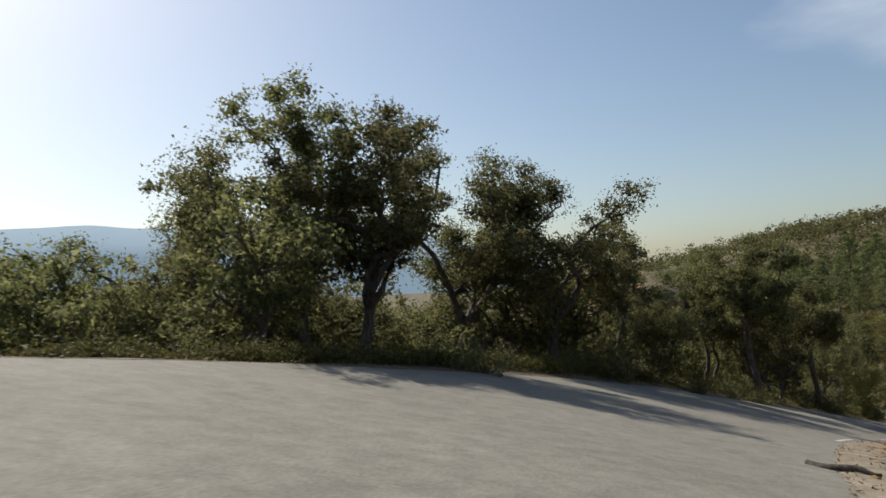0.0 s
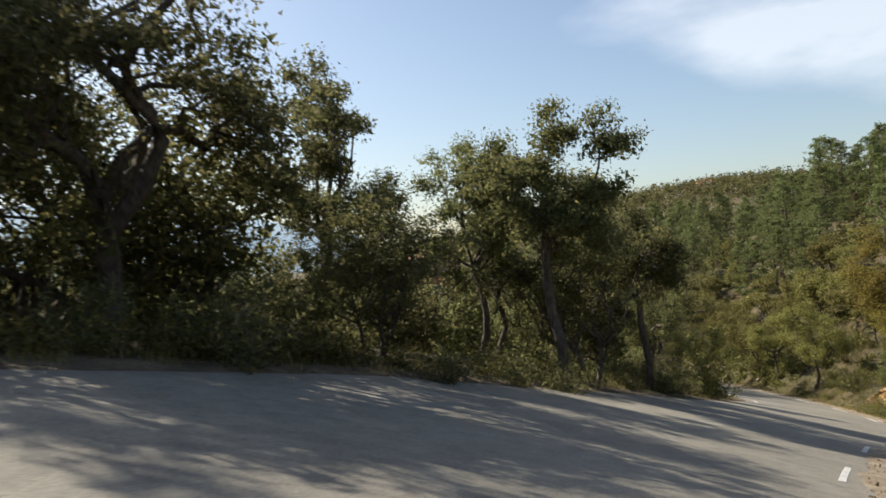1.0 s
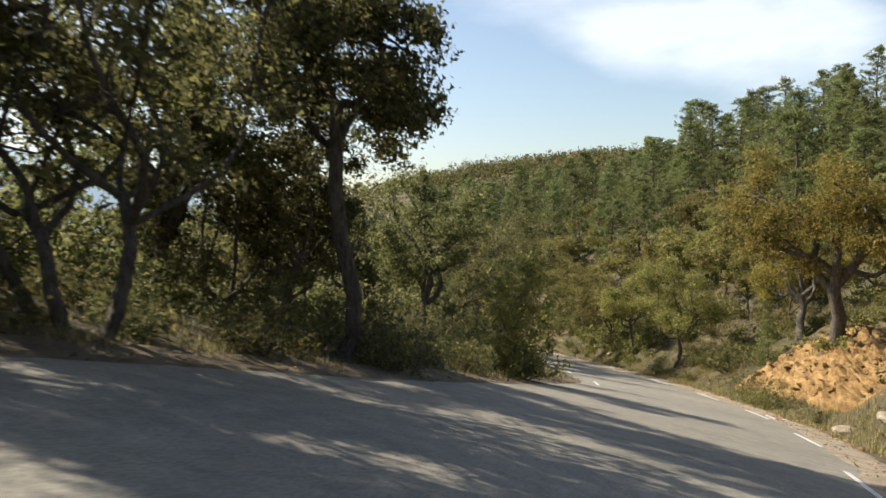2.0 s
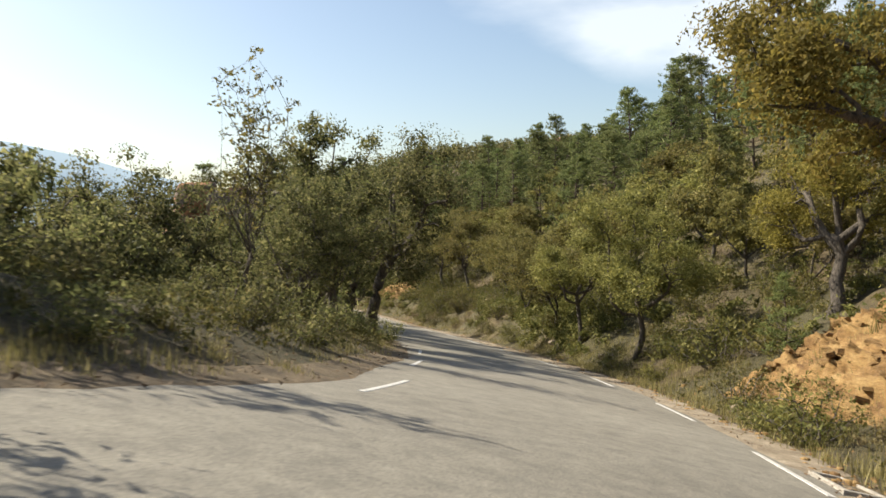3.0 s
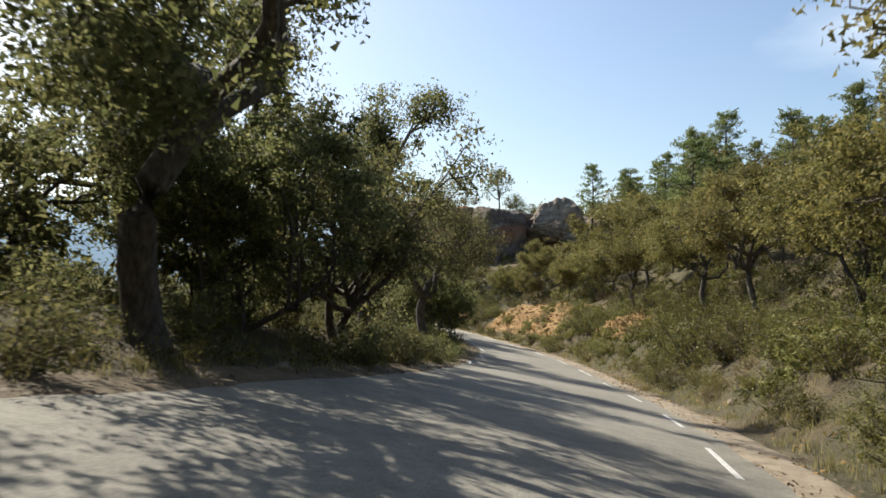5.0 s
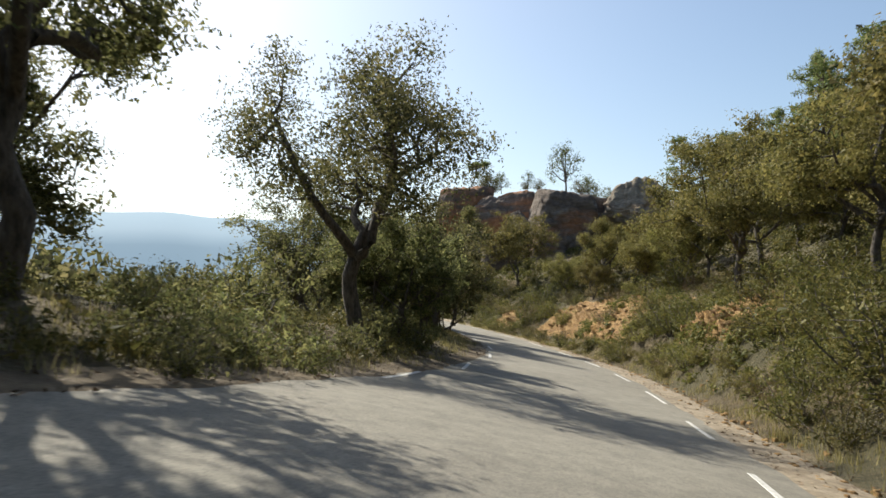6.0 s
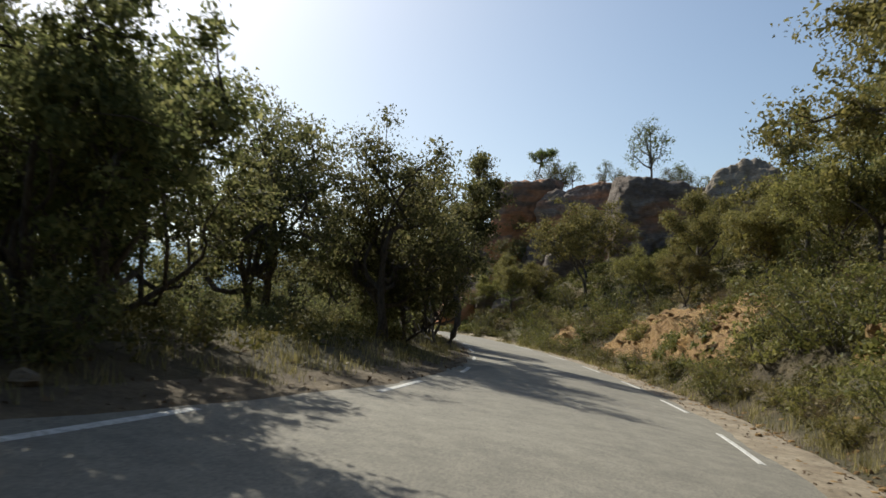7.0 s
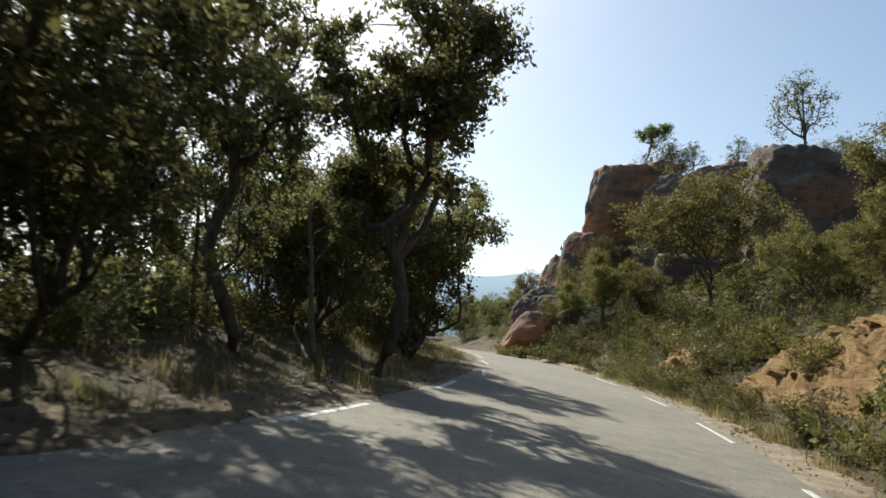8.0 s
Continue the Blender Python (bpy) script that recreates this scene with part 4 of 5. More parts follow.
def build_low_cover():
    """Knee-high cushions of scrub and sprigs over the slopes and under the trees."""
    r = np.random.default_rng(5)
    n = 7600
    s = np.where(r.random(n) < 0.25, r.uniform(105, 172, n), r.uniform(8, 182, n))
    right = (r.random(n) < 0.62) & (s > 30)
    lat = np.where(right, 3.7 + 14 * r.random(n) ** 1.3, -5.3 - 8 * r.random(n) ** 1.4)
    lat = np.where(right, lat, np.minimum(lat, -left_edge(s) - 0.9))
    p = np.array([road_point(a, b) for a, b in zip(s, lat)])
    patch = value_noise(p[:, 0], p[:, 1], 2.6, 91) + 0.6 * value_noise(p[:, 0], p[:, 1], 1.1, 92)
    keep = (~bare(s, lat) | (r.random(n) < 0.05)) & (~right | (patch > -0.05))
    s, lat, p = s[keep], lat[keep], p[keep]
    n = len(s)
    z = height(p[:, 0], p[:, 1])[0]
    size = r.uniform(0.16, 0.48, n) * np.clip(np.abs(lat) / 6, 0.6, 1.2)
    ctr = np.column_stack([p[:, :2], z + size * 0.35])
    v, f = clumps(r, ctr, size, 300000, 0.055, 0.75, 0.22, large=2.0, spray=0.18)
    tagged(mesh_object("low_scrub", v, f, SHRUB_LEAF, smooth_faces=False), "low green scrub covering the slopes", "scrub", kind="stuff")


def build_far_wood():
    """Tree crowns of the woods farther off, in every direction."""
    r = np.random.default_rng(6)
    n = 1500
    ang, far = r.uniform(0, 6.283, n), 60 + 330 * r.random(n) ** 0.8
    x, y = 40 + far * np.cos(ang), 90 + far * np.sin(ang)
    _, lat, _, _ = locate(x, y)
    keep = (np.abs(lat) > 26) & (np.hypot(x - 50, y - 123) > 75)
    xl, yl = r.uniform(-45, 22, 620), r.uniform(30, 200, 620)
    beside = locate(xl, yl)[1] < -26
    x, y = np.r_[x[keep], xl[beside]], np.r_[y[keep], yl[beside]]
    x, y = np.r_[x, 175 + 62 * r.normal(size=1000)], np.r_[y, 262 + 62 * r.normal(size=1000)]
    keep = np.abs(locate(x, y)[1]) > 26
    keep &= (locate(x, y)[1] < 0) | (np.hypot(x - 50, y - 110) > 95)
    x, y = x[keep], y[keep]
    z = height(x, y)[0]
    n = len(x)
    k = np.repeat(np.arange(n), 7)
    lobe = r.normal(size=(len(k), 3)) * [1.6, 1.6, 1.3]
    ctr = np.stack([x, y, z + 3.6], 1)[k] + lobe
    v, f = clumps(r, ctr, r.uniform(1.0, 1.9, len(k)), 100 * n, 0.68, 0.85, 0.1)
    tagged(mesh_object("far_wood", v, f, OAK_LEAF, smooth_faces=False), "dark green woods on the far slopes", "wood", kind="stuff")


def build_far_hill():
    """A low blue ridge on the horizon, its haze given by colour and glow."""
    az = np.radians(np.linspace(-60, 8, 120))
    top = 300 * np.sin(np.linspace(0, math.pi, 120)) ** 0.4 + 30 * value_noise(np.degrees(az), az * 0, 14, 31) + 16 * value_noise(np.degrees(az), az * 0, 4, 32)
    ring = []
    for far, h in ((2300, -40), (2500, 0.55), (2700, 1.0), (3100, -40)):
        ring.append(np.column_stack([50 + far * np.sin(az), 120 + far * np.cos(az), top * h if h > 0 else np.full(len(az), h)]))
    n = len(az)
    i = np.arange(3 * (n - 1))
    a = (i // (n - 1)) * n + i % (n - 1)
    tagged(mesh_object("backdrop", np.concatenate(ring), np.stack([a, a + 1, a + n + 1, a + n], 1), FAR_HILL_HAZE), "blue ridge on the horizon, its haze painted as a glow", "distant hill", kind="structure")


def build_leaf_litter():
    """Fallen brown leaves and small twigs along the verges and under the trees."""
    r = np.random.default_rng(15)
    n = 16000
    s = r.uniform(4, 180, n)
    right = r.random(n) < 0.5
    lat = np.where(right, right_edge(s) - 0.15 + np.abs(r.normal(size=n)) * 1.3, -left_edge(s) + 0.25 - np.abs(r.normal(size=n)) * 1.6)
    p = np.array([road_point(a, b) for a, b in zip(s, lat)])
    z = np.maximum(height(p[:, 0], p[:, 1])[0], np.where((lat < right_edge(s) + 0.5) & (lat > -left_edge(s) - 0.4), p[:, 2], -99)) + r.uniform(0.015, 0.05, n)
    v, f = leaf_tris(r, np.column_stack([p[:, :2], z]), np.tile([0, 0, 2.0], (n, 1)), r.uniform(0.04, 0.085, n), 0.6)
    tagged(mesh_object("leaf_litter", v, f, LITTER, smooth_faces=False), "fallen brown oak leaves along the verges", "leaves", kind="stuff")


build_grass()
build_leaf_litter()
build_low_cover()
build_far_wood()
build_far_hill()

# ---- rock, earth and stones ----
def rock_mass(name, seed, at, size, turn, parent, planes=14, cuts=6, rough=0.10, lean=0.0, taper=0.0, mat=ROCK, edge=18.0):
    """A weathered block of rock: flat broken faces with worn edges, split by joints and layers and roughened."""
    bm = bmesh.new()
    bmesh.ops.create_icosphere(bm, subdivisions=cuts, radius=1.0)
    r = np.random.default_rng(seed)
    faces = [Vector((sx, sy, sz)) + Vector(r.normal(size=3) * (0.09 if planes < 11 else 0.2)) for sx, sy, sz in ((1, 0, 0), (-1, 0, 0), (0, 1, 0), (0, -1, 0), (0, 0, 1), (0, 0, -1))]
    faces += [Vector(r.normal(size=3) * [1, 1, 0.8]) for _ in range(planes - 6)]
    faces = [(n.normalized(), r.uniform(0.74, 1.0)) for n in faces]
    off = Vector((seed * 3.7, seed * 1.3, seed * 2.1))
    for v in bm.verts:
        d = v.co.normalized()
        reach = sum((max(d.dot(n), 0.0) / far) ** edge for n, far in faces) ** (-1 / edge)
        q = Vector([c * min(reach, 1.25) * k for c, k in zip(d, size)])
        f = q * 0.16 + off
        warp = noise.noise(f * 2.2) * 1.1
        upright = abs(math.sin(q.x * 0.9 + q.y * 0.5 + warp * 2.4 + seed))
        level = abs(math.sin(q.z * 0.85 + q.x * 0.22 + warp * 1.5 + seed * 2))
        k = 1 + rough * noise.fractal(f, 1.1, 2.0, 3) + (0.05 if size[2] > 4 else 0.11) * noise.fractal(f * 4.5, 0.8, 2.1, 5) + 0.05 * abs(noise.noise(f * 9))
        k -= 0.07 * max(0.0, 1 - upright / 0.12) + 0.05 * max(0.0, 1 - level / 0.12)
        q *= k
        wide = 1 - taper * q.z / size[2]
        v.co = Vector((q.x * wide + lean * q.z, q.y * wide, q.z))
    for c in range(3):
        low_end, high_end = min(v.co[c] for v in bm.verts), max(v.co[c] for v in bm.verts)
        for v in bm.verts:
            v.co[c] = (2 * (v.co[c] - low_end) / (high_end - low_end) - 1) * size[c]
    me = bpy.data.meshes.new(name)
    bm.to_mesh(me)
    bm.free()
    me.polygons.foreach_set("use_smooth", np.ones(len(me.polygons), bool))
    me.materials.append(mat)
    ob = new(name, me)
    ob.parent = parent
    ob.matrix_basis = pose(*at, 0, 0, turn)
    return ob


OUTCROP = new("rock_outcrop")
tagged(OUTCROP, "massive red-brown rock outcrop with broken faces above the road", "rock")
for name, seed, at, size, turn, rough, lean, taper, mat in (
        ("rock_tower", 3, (40.9, 186.8, -6.5), (4.4, 4.2, 6.4), 0, 0.05, 0.16, 0.06, RUSTY_ROCK),
        ("rock_face", 2, (47.0, 184.2, -7.0), (4.6, 4.4, 5.6), -8, 0.12, 0.0, 0.12, RUSTY_ROCK),
        ("rock_dome", 33, (53.6, 179.0, -7.4), (4.8, 4.8, 5.3), 6, 0.10, 0.04, 0.14, ROCK),
        ("rock_face", 4, (58.6, 184.0, -7.4), (4.6, 4.4, 4.6), 20, 0.14, 0.0, 0.1, ROCK),
        ("rock_slab", 5, (63.2, 180.2, -4.6), (5.2, 4.6, 3.8), 10, 0.14, 0.0, 0.38, SUNLIT_ROCK),
        ("rock_slab", 6, (69.5, 184.5, -5.6), (4.6, 4.2, 3.4), -20, 0.14, 0.0, 0.35, SUNLIT_ROCK),
        ("rock_spur", 7, (37.7, 184.4, -9.4), (2.9, 3.6, 3.6), 14, 0.16, 0.1, 0.2, RUSTY_ROCK),
        ("rock_spur", 8, (37.2, 180.6, -12.0), (2.9, 3.4, 3.2), 30, 0.16, 0.15, 0.25, RUSTY_ROCK),
        ("rock_spur", 9, (36.4, 176.8, -14.2), (2.8, 3.2, 2.7), 10, 0.18, 0.15, 0.25, ROCK),
        ("rock_spur", 15, (36.2, 172.8, -15.9), (2.2, 2.8, 2.0), 34, 0.2, 0.1, 0.2, RUSTY_ROCK),
        ("rock_face", 16, (49.6, 181.4, -9.2), (3.2, 3.4, 4.8), 30, 0.16, 0.0, 0.15, ROCK),
        ("rock_face", 17, (43.6, 181.4, -10.4), (3.2, 2.6, 3.4), 12, 0.18, 0.0, 0.2, ROCK),
        ("boulder", 10, (43.4, 175.4, -13.2), (2.7, 1.6, 1.5), 28, 0.25, 0.0, 0.1, ROCK),
        ("boulder", 11, (46.4, 177.4, -11.8), (2.6, 2.0, 2.2), 40, 0.25, 0.0, 0.1, ROCK),
        ("boulder", 12, (39.4, 174.0, -14.6), (1.7, 1.4, 1.5), 60, 0.25, 0.0, 0.1, ROCK),
        ("boulder", 13, (42.2, 170.6, -14.8), (2.2, 1.2, 0.9), 25, 0.25, 0.0, 0.1, ROCK),
        ("boulder", 14, (44.9, 172.2, -13.6), (1.6, 1.2, 1.2), 70, 0.25, 0.0, 0.1, ROCK)):
    rock_mass(name, seed, at, size, turn, OUTCROP, 8 if name == "rock_tower" else 10 if size[2] > 4.5 else 14, 6 if size[2] > 2.5 else 5, rough, lean, taper, mat)
TOP_PINE = oak_model("pine", 44, 3.6, 1.5, 0.09, 2600, PINE_LEAF, "small leaning umbrella pine on top of the rock", "pine tree", lean=(1.1, 0), low=0.7, leaf_size=0.12, skirt=0.82)
TOP_PINE.matrix_basis = pose(41.8, 187.0, -1.0) @ Matrix.Scale(1.2, 4)
TOP_TREE = oak_model("holm_oak", 46, 6.6, 2.5, 0.15, 2300, PINE_LEAF, "sparse grey-green tree on top of the rock", lean=(0.3, 0), low=0.22, leaf_size=0.13, skirt=0.1)
TOP_TREE.matrix_basis = pose(54.4, 180.6, -2.3) @ Matrix.Scale(1.06, 4)
for x, y, z, k, turn in ((44.4, 188.8, -1.6, 0.62, 40), (46.2, 189.2, -0.9, 0.45, 150), (49.8, 188.6, -0.5, 0.38, 220), (57.6, 187.0, -2.2, 0.5, 300)):
    ob = copy_thing(TOP_TREE, pose(x, y, z, 0, 0, turn) @ Matrix.Scale(k, 4))
    tagged(ob, "small grey-green tree growing on the rock", group="trees on the rock")
PINNACLE = new("rock_pinnacle")
tagged(PINNACLE, "small reddish rock showing above the wooded ridge", "rock")
rock_mass("rock_face", 21, (172, 264, 17.0), (5.0, 4.0, 4.6), 20, PINNACLE, 12, 5, 0.2, 0.0, 0.1, RUSTY_ROCK)
rock_mass("boulder", 22, (164, 262, 15.5), (3.0, 3.0, 3.2), 50, PINNACLE, 12, 4, 0.2, 0.0, 0.1, RUSTY_ROCK)
for x, y, z, k, m in ((43.7, 188.6, -1.2, 1.7, 1), (45.4, 189.0, -0.6, 1.4, 1), (49.6, 188.4, -0.6, 1.0, 0), (51.0, 187.0, -0.9, 0.9, 1), (56.8, 186.0, -1.6, 1.2, 1), (58.5, 187.0, -2.6, 1.5, 1), (60.6, 186.0, -3.0, 1.3, 1), (64.8, 182.5, -2.9, 0.9, 0), (42.2, 184.4, -7.0, 1.3, 1), (45.0, 184.8, -5.2, 1.4, 1), (50.0, 182.2, -8.2, 1.5, 1), (57.6, 182.0, -8.0, 1.8, 1), (40.2, 181.0, -9.4, 1.2, 1), (39.6, 179.6, -9.0, 1.3, 0), (38.4, 175.8, -12.4, 1.4, 1), (40.6, 183.4, -6.4, 1.0, 1), (39.8, 178.6, -11.4, 1.5, 1), (41.6, 181.6, -9.6, 1.5, 1), (38.2, 172.0, -14.6, 1.0, 1), (43.0, 174.4, -13.4, 1.3, 1), (55.0, 181.2, -8.6, 1.4, 1), (61.8, 179.0, -6.4, 1.5, 1), (47.5, 180.8, -9.4, 1.6, 1)):
    ob = copy_thing(SHRUBS[m], pose(x, y, z, 0, 0, x * 31) @ Matrix.Scale(k, 4))
    tagged(ob, "dark shrub growing in the clefts of the rock", group="shrubs on the rock")
BANK_OBS = []
for n, (s0, lat0, ln, wd, relief) in enumerate(BANKS):
    us, vs = np.arange(-ln / 2, ln / 2 + 0.05, 0.10), np.arange(0, wd + 0.05, 0.06)
    gu, gv = np.meshgrid(us, vs)
    gu, gv = gu.ravel(), gv.ravel()
    edge = smooth(0, 1.2, ln / 2 - np.abs(gu)) * smooth(0, 0.5, gv) * smooth(0, 0.7, wd - gv)
    ragged = edge * (0.55 + 0.45 * value_noise(gu + 50 * n, gv, 1.5, 61)) * smooth(-0.5, 0.1, edge - 0.45 + 0.5 * value_noise(gu + 50 * n, gv, 1.1, 62))
    step = np.abs(value_noise(gu * 0.6 + 50 * n, gv * 3, 0.9, 63)) + 0.7 * np.abs(value_noise(gu * 0.7 + 50 * n, gv * 2, 0.36, 64)) + 0.45 * value_noise(gu + 9 * n, gv * 1.5, 0.17, 65)
    layer = gv * 1.7 + 0.25 * gu * (1 if n % 2 else -1) + 0.7 * value_noise(gu + 50 * n, gv, 1.3, 66)
    shelf = (layer - np.floor(layer)) ** 3 * (0.6 + 0.8 * np.abs(value_noise(gu + 7 * n, gv, 0.7, 67)))
    split = np.maximum(0, 1 - np.abs(np.sin(math.pi * layer * 0.8)) / 0.25) * smooth(-0.3, 0.2, value_noise(gu + 3 * n, gv, 0.9, 68))
    joint = np.maximum(0, 1 - np.abs(np.sin(math.pi * (gu * 0.9 + 0.8 * gv + 0.8 * value_noise(gu, gv + 5 * n, 1.1, 69)))) / 0.14)
    push = relief * ragged * (0.32 + 0.55 * step + 0.7 * shelf - 0.6 * split - 0.3 * joint)
    at = np.array([road_point(s0 + a, lat0 + b - 0.55 * q) for a, b, q in zip(gu, gv, push)])
    base = np.array([road_point(s0 + a, lat0 + b) for a, b in zip(gu, gv)])
    z = height(base[:, 0], base[:, 1])[0] + push * 0.8 - 0.10 * (1 - np.clip(ragged * 2, 0, 1))
    k = len(us)
    i = np.arange((k - 1) * (len(vs) - 1))
    a = (i // (k - 1)) * k + i % (k - 1)
    ob = mesh_object("earth_bank", np.column_stack([at[:, :2], z]), np.stack([a, a + 1, a + k + 1, a + k], 1), ORANGE_EARTH, smooth_faces=False)
    tagged(ob, "eroded bank of bare orange earth beside the road", "earth bank", "orange earth banks", kind="structure")
    BANK_OBS.append(ob)


def stone(seed, size, mat, name="stone"):
    """A broken stone: an icosphere pulled about by noise."""
    bm = bmesh.new()
    bmesh.ops.create_icosphere(bm, subdivisions=2, radius=1.0)
    off = Vector((seed * 1.7, seed * 2.3, seed))
    for v in bm.verts:
        v.co *= 1 + 0.45 * noise.noise(v.co * 1.1 + off) + 0.12 * noise.noise(v.co * 3 + off)
        v.co = Vector((v.co.x * size[0], v.co.y * size[1], v.co.z * size[2]))
    me = bpy.data.meshes.new(name)
    bm.to_mesh(me)
    bm.free()
    me.materials.append(mat)
    return new(name, me)


def shard(seed):
    """A flat angular block of orange rock, split along its layers."""
    r = np.random.default_rng(seed)
    ang = np.sort(r.uniform(0, 6.283, 6)) + np.arange(6) * 0.01
    rim = np.stack([np.cos(ang), np.sin(ang)], 1) * r.uniform(0.7, 1.1, (6, 1))
    v = [(x, y, -0.4) for x, y in rim] + [(x * 0.82 + 0.05, y * 0.82, 0.22 + 0.1 * r.random()) for x, y in rim]
    me = bpy.data.meshes.new("stone")
    me.from_pydata(v, [], [tuple(range(6, 12)), tuple(range(5, -1, -1))] + [(k, (k + 1) % 6, 6 + (k + 1) % 6, 6 + k) for k in range(6)])
    me.materials.append(ORANGE_EARTH)
    return me


SHARDS = [shard(k) for k in range(6)]
rng = np.random.default_rng(12)
for bank_ob, (s0, lat0, ln, wd, relief) in zip(BANK_OBS, BANKS):
    for k in range(min(300, int(ln * wd * 8))):
        co = bank_ob.data.vertices[int(rng.integers(len(bank_ob.data.vertices)))].co
        s, lat, _, _ = locate(co.x, co.y)
        if co.z < ground_at(co.x, co.y) + 0.12 * relief:
            continue
        size = rng.uniform(0.10, 0.42) * (0.6 + 0.4 * relief)
        ob = new("stone", SHARDS[k % 6])
        ob.parent = bank_ob
        ob.matrix_basis = pose(co.x, co.y, co.z + size * 0.06, rng.uniform(-22, 22), rng.uniform(-22, 22), rng.uniform(0, 360)) @ Matrix.Diagonal((size, size * rng.uniform(0.5, 0.9), size * rng.uniform(0.4, 0.8), 1))


STONES = [(92.5, 4.5, 0.42), (96.2, 3.7, 0.26), (98.0, 4.1, 0.22), (84.5, 4.6, 0.5), (89.0, 3.9, 0.18), (104.5, 4.0, 0.2), (110.5, 3.8, 0.24), (118, 4.4, 0.3), (70.5, 4.2, 0.34), (142.0, 4.2, 0.3),
          (99.0, -5.6, 0.3), (127, -5.0, 0.22), (58.5, 3.9, 0.55), (57.2, 4.6, 0.4), (79.5, 3.8, 0.2), (93.6, 3.3, 0.13), (96.8, 3.2, 0.12), (61.5, 3.3, 0.10), (75.8, 3.2, 0.12), (107.3, 3.3, 0.1)]
for n, (s0, lat, size) in enumerate(STONES):
    x, y, _ = road_point(s0, lat)
    size *= 0.8
    ob = stone(n, (size, size * 0.75, size * 0.5), PALE_STONE)
    ob.matrix_basis = pose(x, y, ground_at(x, y) + size * 0.12, 0, 0, n * 47)
    tagged(ob, "pale weathered stone on the gravel verge", "stone", "pale stones on the verge")


def build_rubble():
    """Loose chips of orange earth and stone along the foot of the bank."""
    r = np.random.default_rng(8)
    cube = np.array([(-1, -1, -1), (1, -1, -1), (1, 1, -1), (-1, 1, -1), (-0.7, -0.7, 1), (0.7, -0.7, 1), (0.7, 0.7, 1), (-0.7, 0.7, 1)], float)
    quads = np.array([(0, 1, 5, 4), (1, 2, 6, 5), (2, 3, 7, 6), (3, 0, 4, 7), (4, 5, 6, 7)])
    n = 3000
    s = np.where(r.random(n) < 0.6, r.choice([62, 70, 122, 133, 137, 152, 159, 168, 18, 25, 31], n) + r.normal(size=n) * 4, r.uniform(10, 175, n))
    lat = right_edge(s) + 0.22 + np.abs(r.normal(size=n)) * 0.75
    p = np.array([road_point(a, b) for a, b in zip(s, lat)])
    z = height(p[:, 0], p[:, 1])[0]
    size = 0.018 + 0.05 * r.random(n) ** 3
    ang = r.uniform(0, 6.283, n)
    v = cube[None] * (size[:, None] * r.uniform(0.6, 1.4, (n, 3)))[:, None, :] * [1, 1, 0.6]
    x = v[..., 0] * np.cos(ang)[:, None] - v[..., 1] * np.sin(ang)[:, None]
    y = v[..., 0] * np.sin(ang)[:, None] + v[..., 1] * np.cos(ang)[:, None]
    v = np.stack([x + p[:, :1], y + p[:, 1:2], v[..., 2] + z[:, None] + size[:, None] * 0.3], 2).reshape(-1, 3)
    f = (quads[None] + 8 * np.arange(n)[:, None, None]).reshape(-1, 4)
    tagged(mesh_object("rubble", v, f, ORANGE_EARTH, smooth_faces=False), "loose orange stones and chips along the verge", "rubble", kind="stuff")


build_rubble()


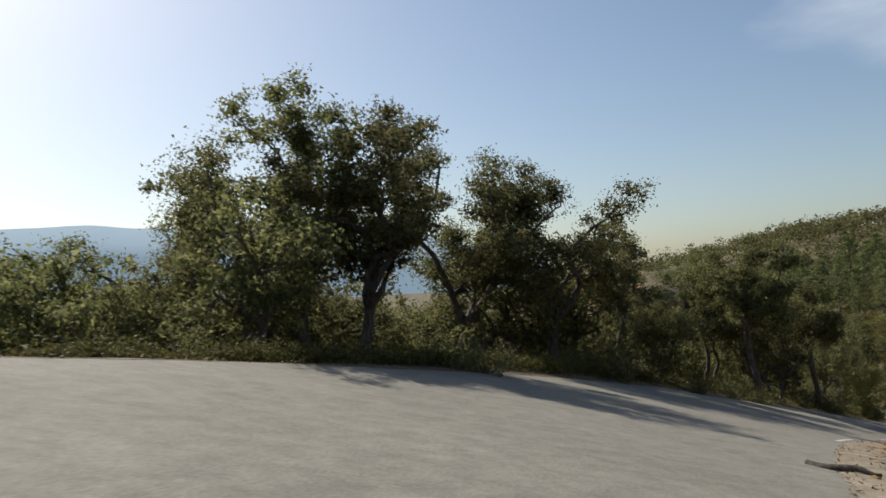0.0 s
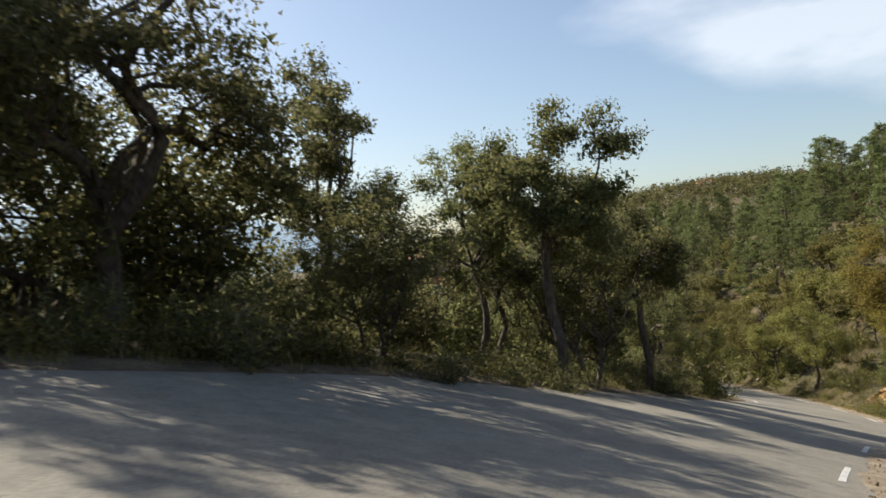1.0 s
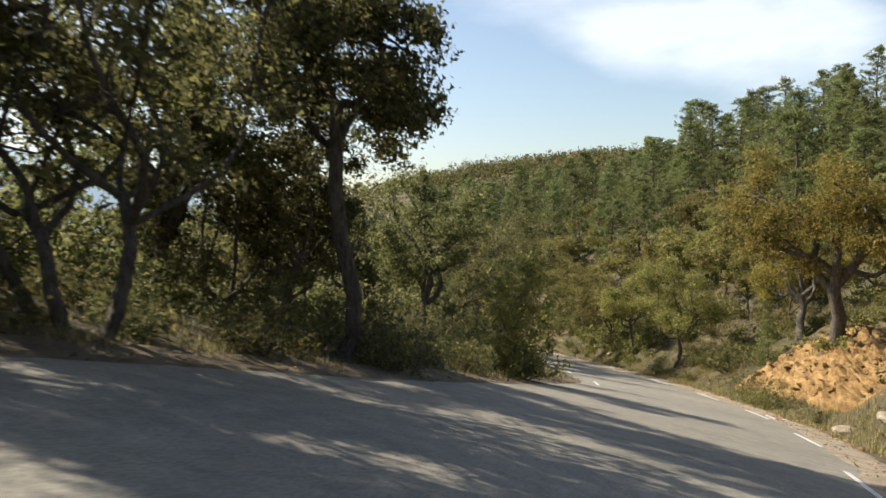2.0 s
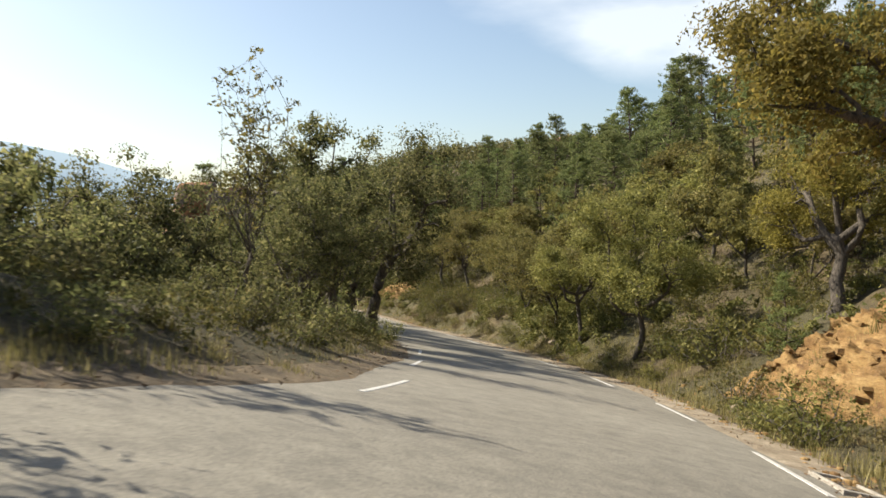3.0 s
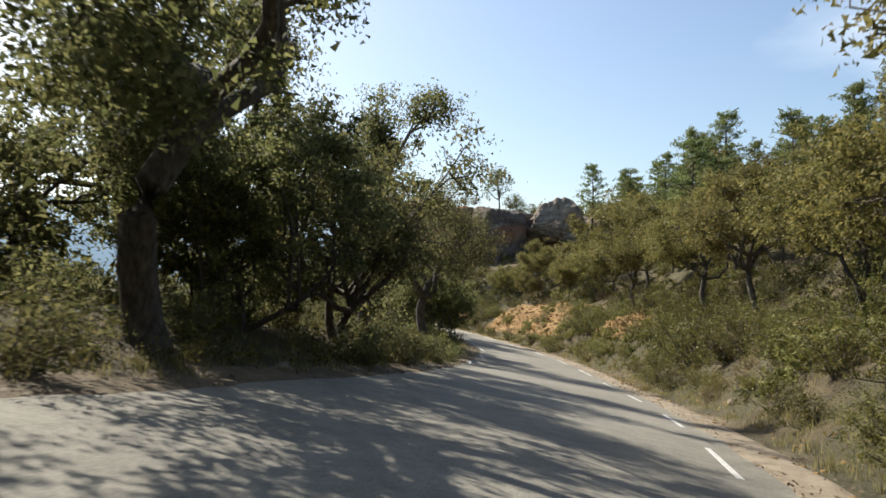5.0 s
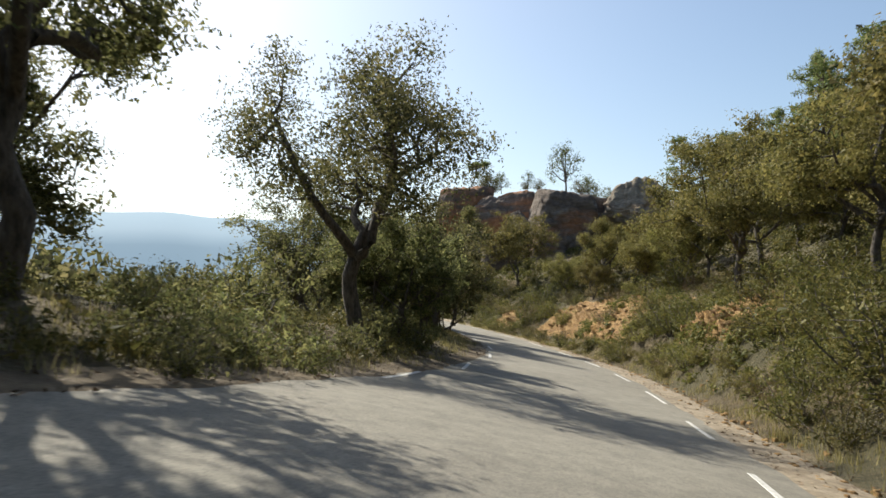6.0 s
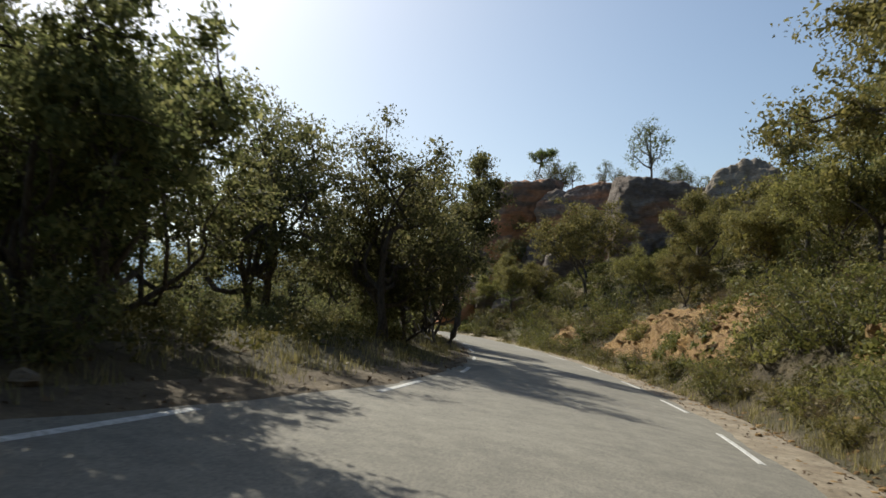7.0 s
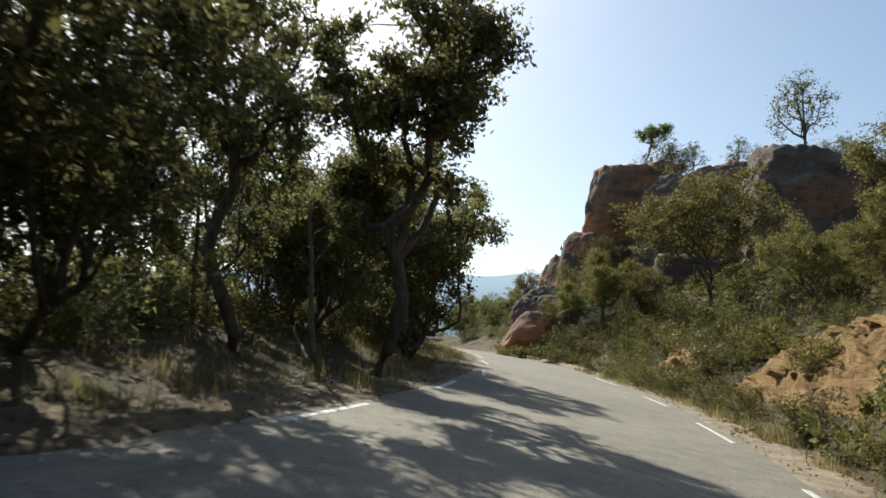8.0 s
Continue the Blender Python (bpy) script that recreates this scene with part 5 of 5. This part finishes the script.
def drain_inlet(s0, lat, length=1.3, width=0.42):
    """A roadside drain: a pale concrete rim round a shallow floor coloured like a shaded pit."""
    root = new("drain_inlet")
    x, y, z = road_point(s0, lat)
    t0, t1 = road_point(s0 - 0.5, lat), road_point(s0 + 0.5, lat)
    turn = math.degrees(math.atan2(t1[1] - t0[1], t1[0] - t0[0]))
    root.matrix_basis = pose(x, y, z + 0.03, 0, 0, turn) @ Matrix.Rotation(math.atan(t0[2] - t1[2]), 4, "Y") @ Matrix.Rotation(math.atan(float(bank(s0))), 4, "X")
    tagged(root, "roadside drain with a pale concrete rim and a floor painted pit-dark", "drain")
    bm = bmesh.new()
    rings = []
    for out, h in ((0.07, -0.10), (0.07, 0.012), (0.055, 0.022), (0.01, 0.022), (0.0, 0.012), (0.0, -0.10)):
        a, b = length / 2 + out, width / 2 + out
        rings.append([bm.verts.new((px, py, h)) for px, py in ((-a, -b), (a, -b * 0.8), (a, b * 0.8), (-a, b))])
    for low_ring, high_ring in zip(rings, rings[1:]):
        for k in range(4):
            bm.faces.new((low_ring[k], low_ring[(k + 1) % 4], high_ring[(k + 1) % 4], high_ring[k]))
    me = bpy.data.meshes.new("rim")
    bm.to_mesh(me)
    bm.free()
    me.materials.append(CONCRETE)
    new("rim", me).parent = root
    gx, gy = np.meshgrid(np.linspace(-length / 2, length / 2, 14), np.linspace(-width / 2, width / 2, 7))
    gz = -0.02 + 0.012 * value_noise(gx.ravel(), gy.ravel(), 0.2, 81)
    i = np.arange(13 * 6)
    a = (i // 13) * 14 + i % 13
    mesh_object("basin", np.column_stack([gx.ravel(), gy.ravel(), gz]), np.stack([a, a + 1, a + 15, a + 14], 1), PIT_SHADE, root)


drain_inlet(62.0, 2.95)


def dead_wood(name, seed, at, end, radius, mat, label, twigs=5, spur=0.28):
    """A bare crooked stem with a few broken side twigs."""
    r = np.random.default_rng(seed)
    root = new(name)
    tagged(root, label, "dead wood")
    p = bent(r, at, end, 9, 0.03)
    v, f = tube(p, np.linspace(radius, radius * 0.45, 9), 8)
    caps = [np.arange(8)[::-1], np.arange(len(v) - 8, len(v))]
    stem = mesh_object("stem", v, [tuple(int(k) for k in q) for q in f] + [tuple(int(k) for k in c) for c in caps], mat, root)
    for k in range(twigs):
        a = p[2 + k % 6]
        v, f = tube(bent(r, a, a + r.normal(size=3) * spur + [0, 0, spur * 0.4], 4, 0.06), np.linspace(radius * 0.4, 0.006, 4), 5)
        mesh_object("twig", v, f, mat, stem)


z0 = road_point(12.6, 1.2)[2]
dead_wood("fallen_branch", 3, (5.45, 11.45, z0 + 0.05), (6.25, 10.85, z0 - 0.04), 0.07, CORK_BARK, "dark fallen branch lying at the edge of the asphalt", 3, 0.06)
g0 = ground_at(44.6, 133.5)
dead_wood("leaning_stem", 4, (44.75, 133.5, g0 - 0.1), (44.3, 133.7, g0 + 2.7), 0.05, PALE_BARK, "pale bare stem leaning beside the road under the oaks", 6)
dead_wood("fallen_branch", 5, (44.7, 133.3, g0 + 0.03), (43.9, 134.1, g0 + 0.75), 0.035, PALE_BARK, "pale broken branch propped among the undergrowth", 4)
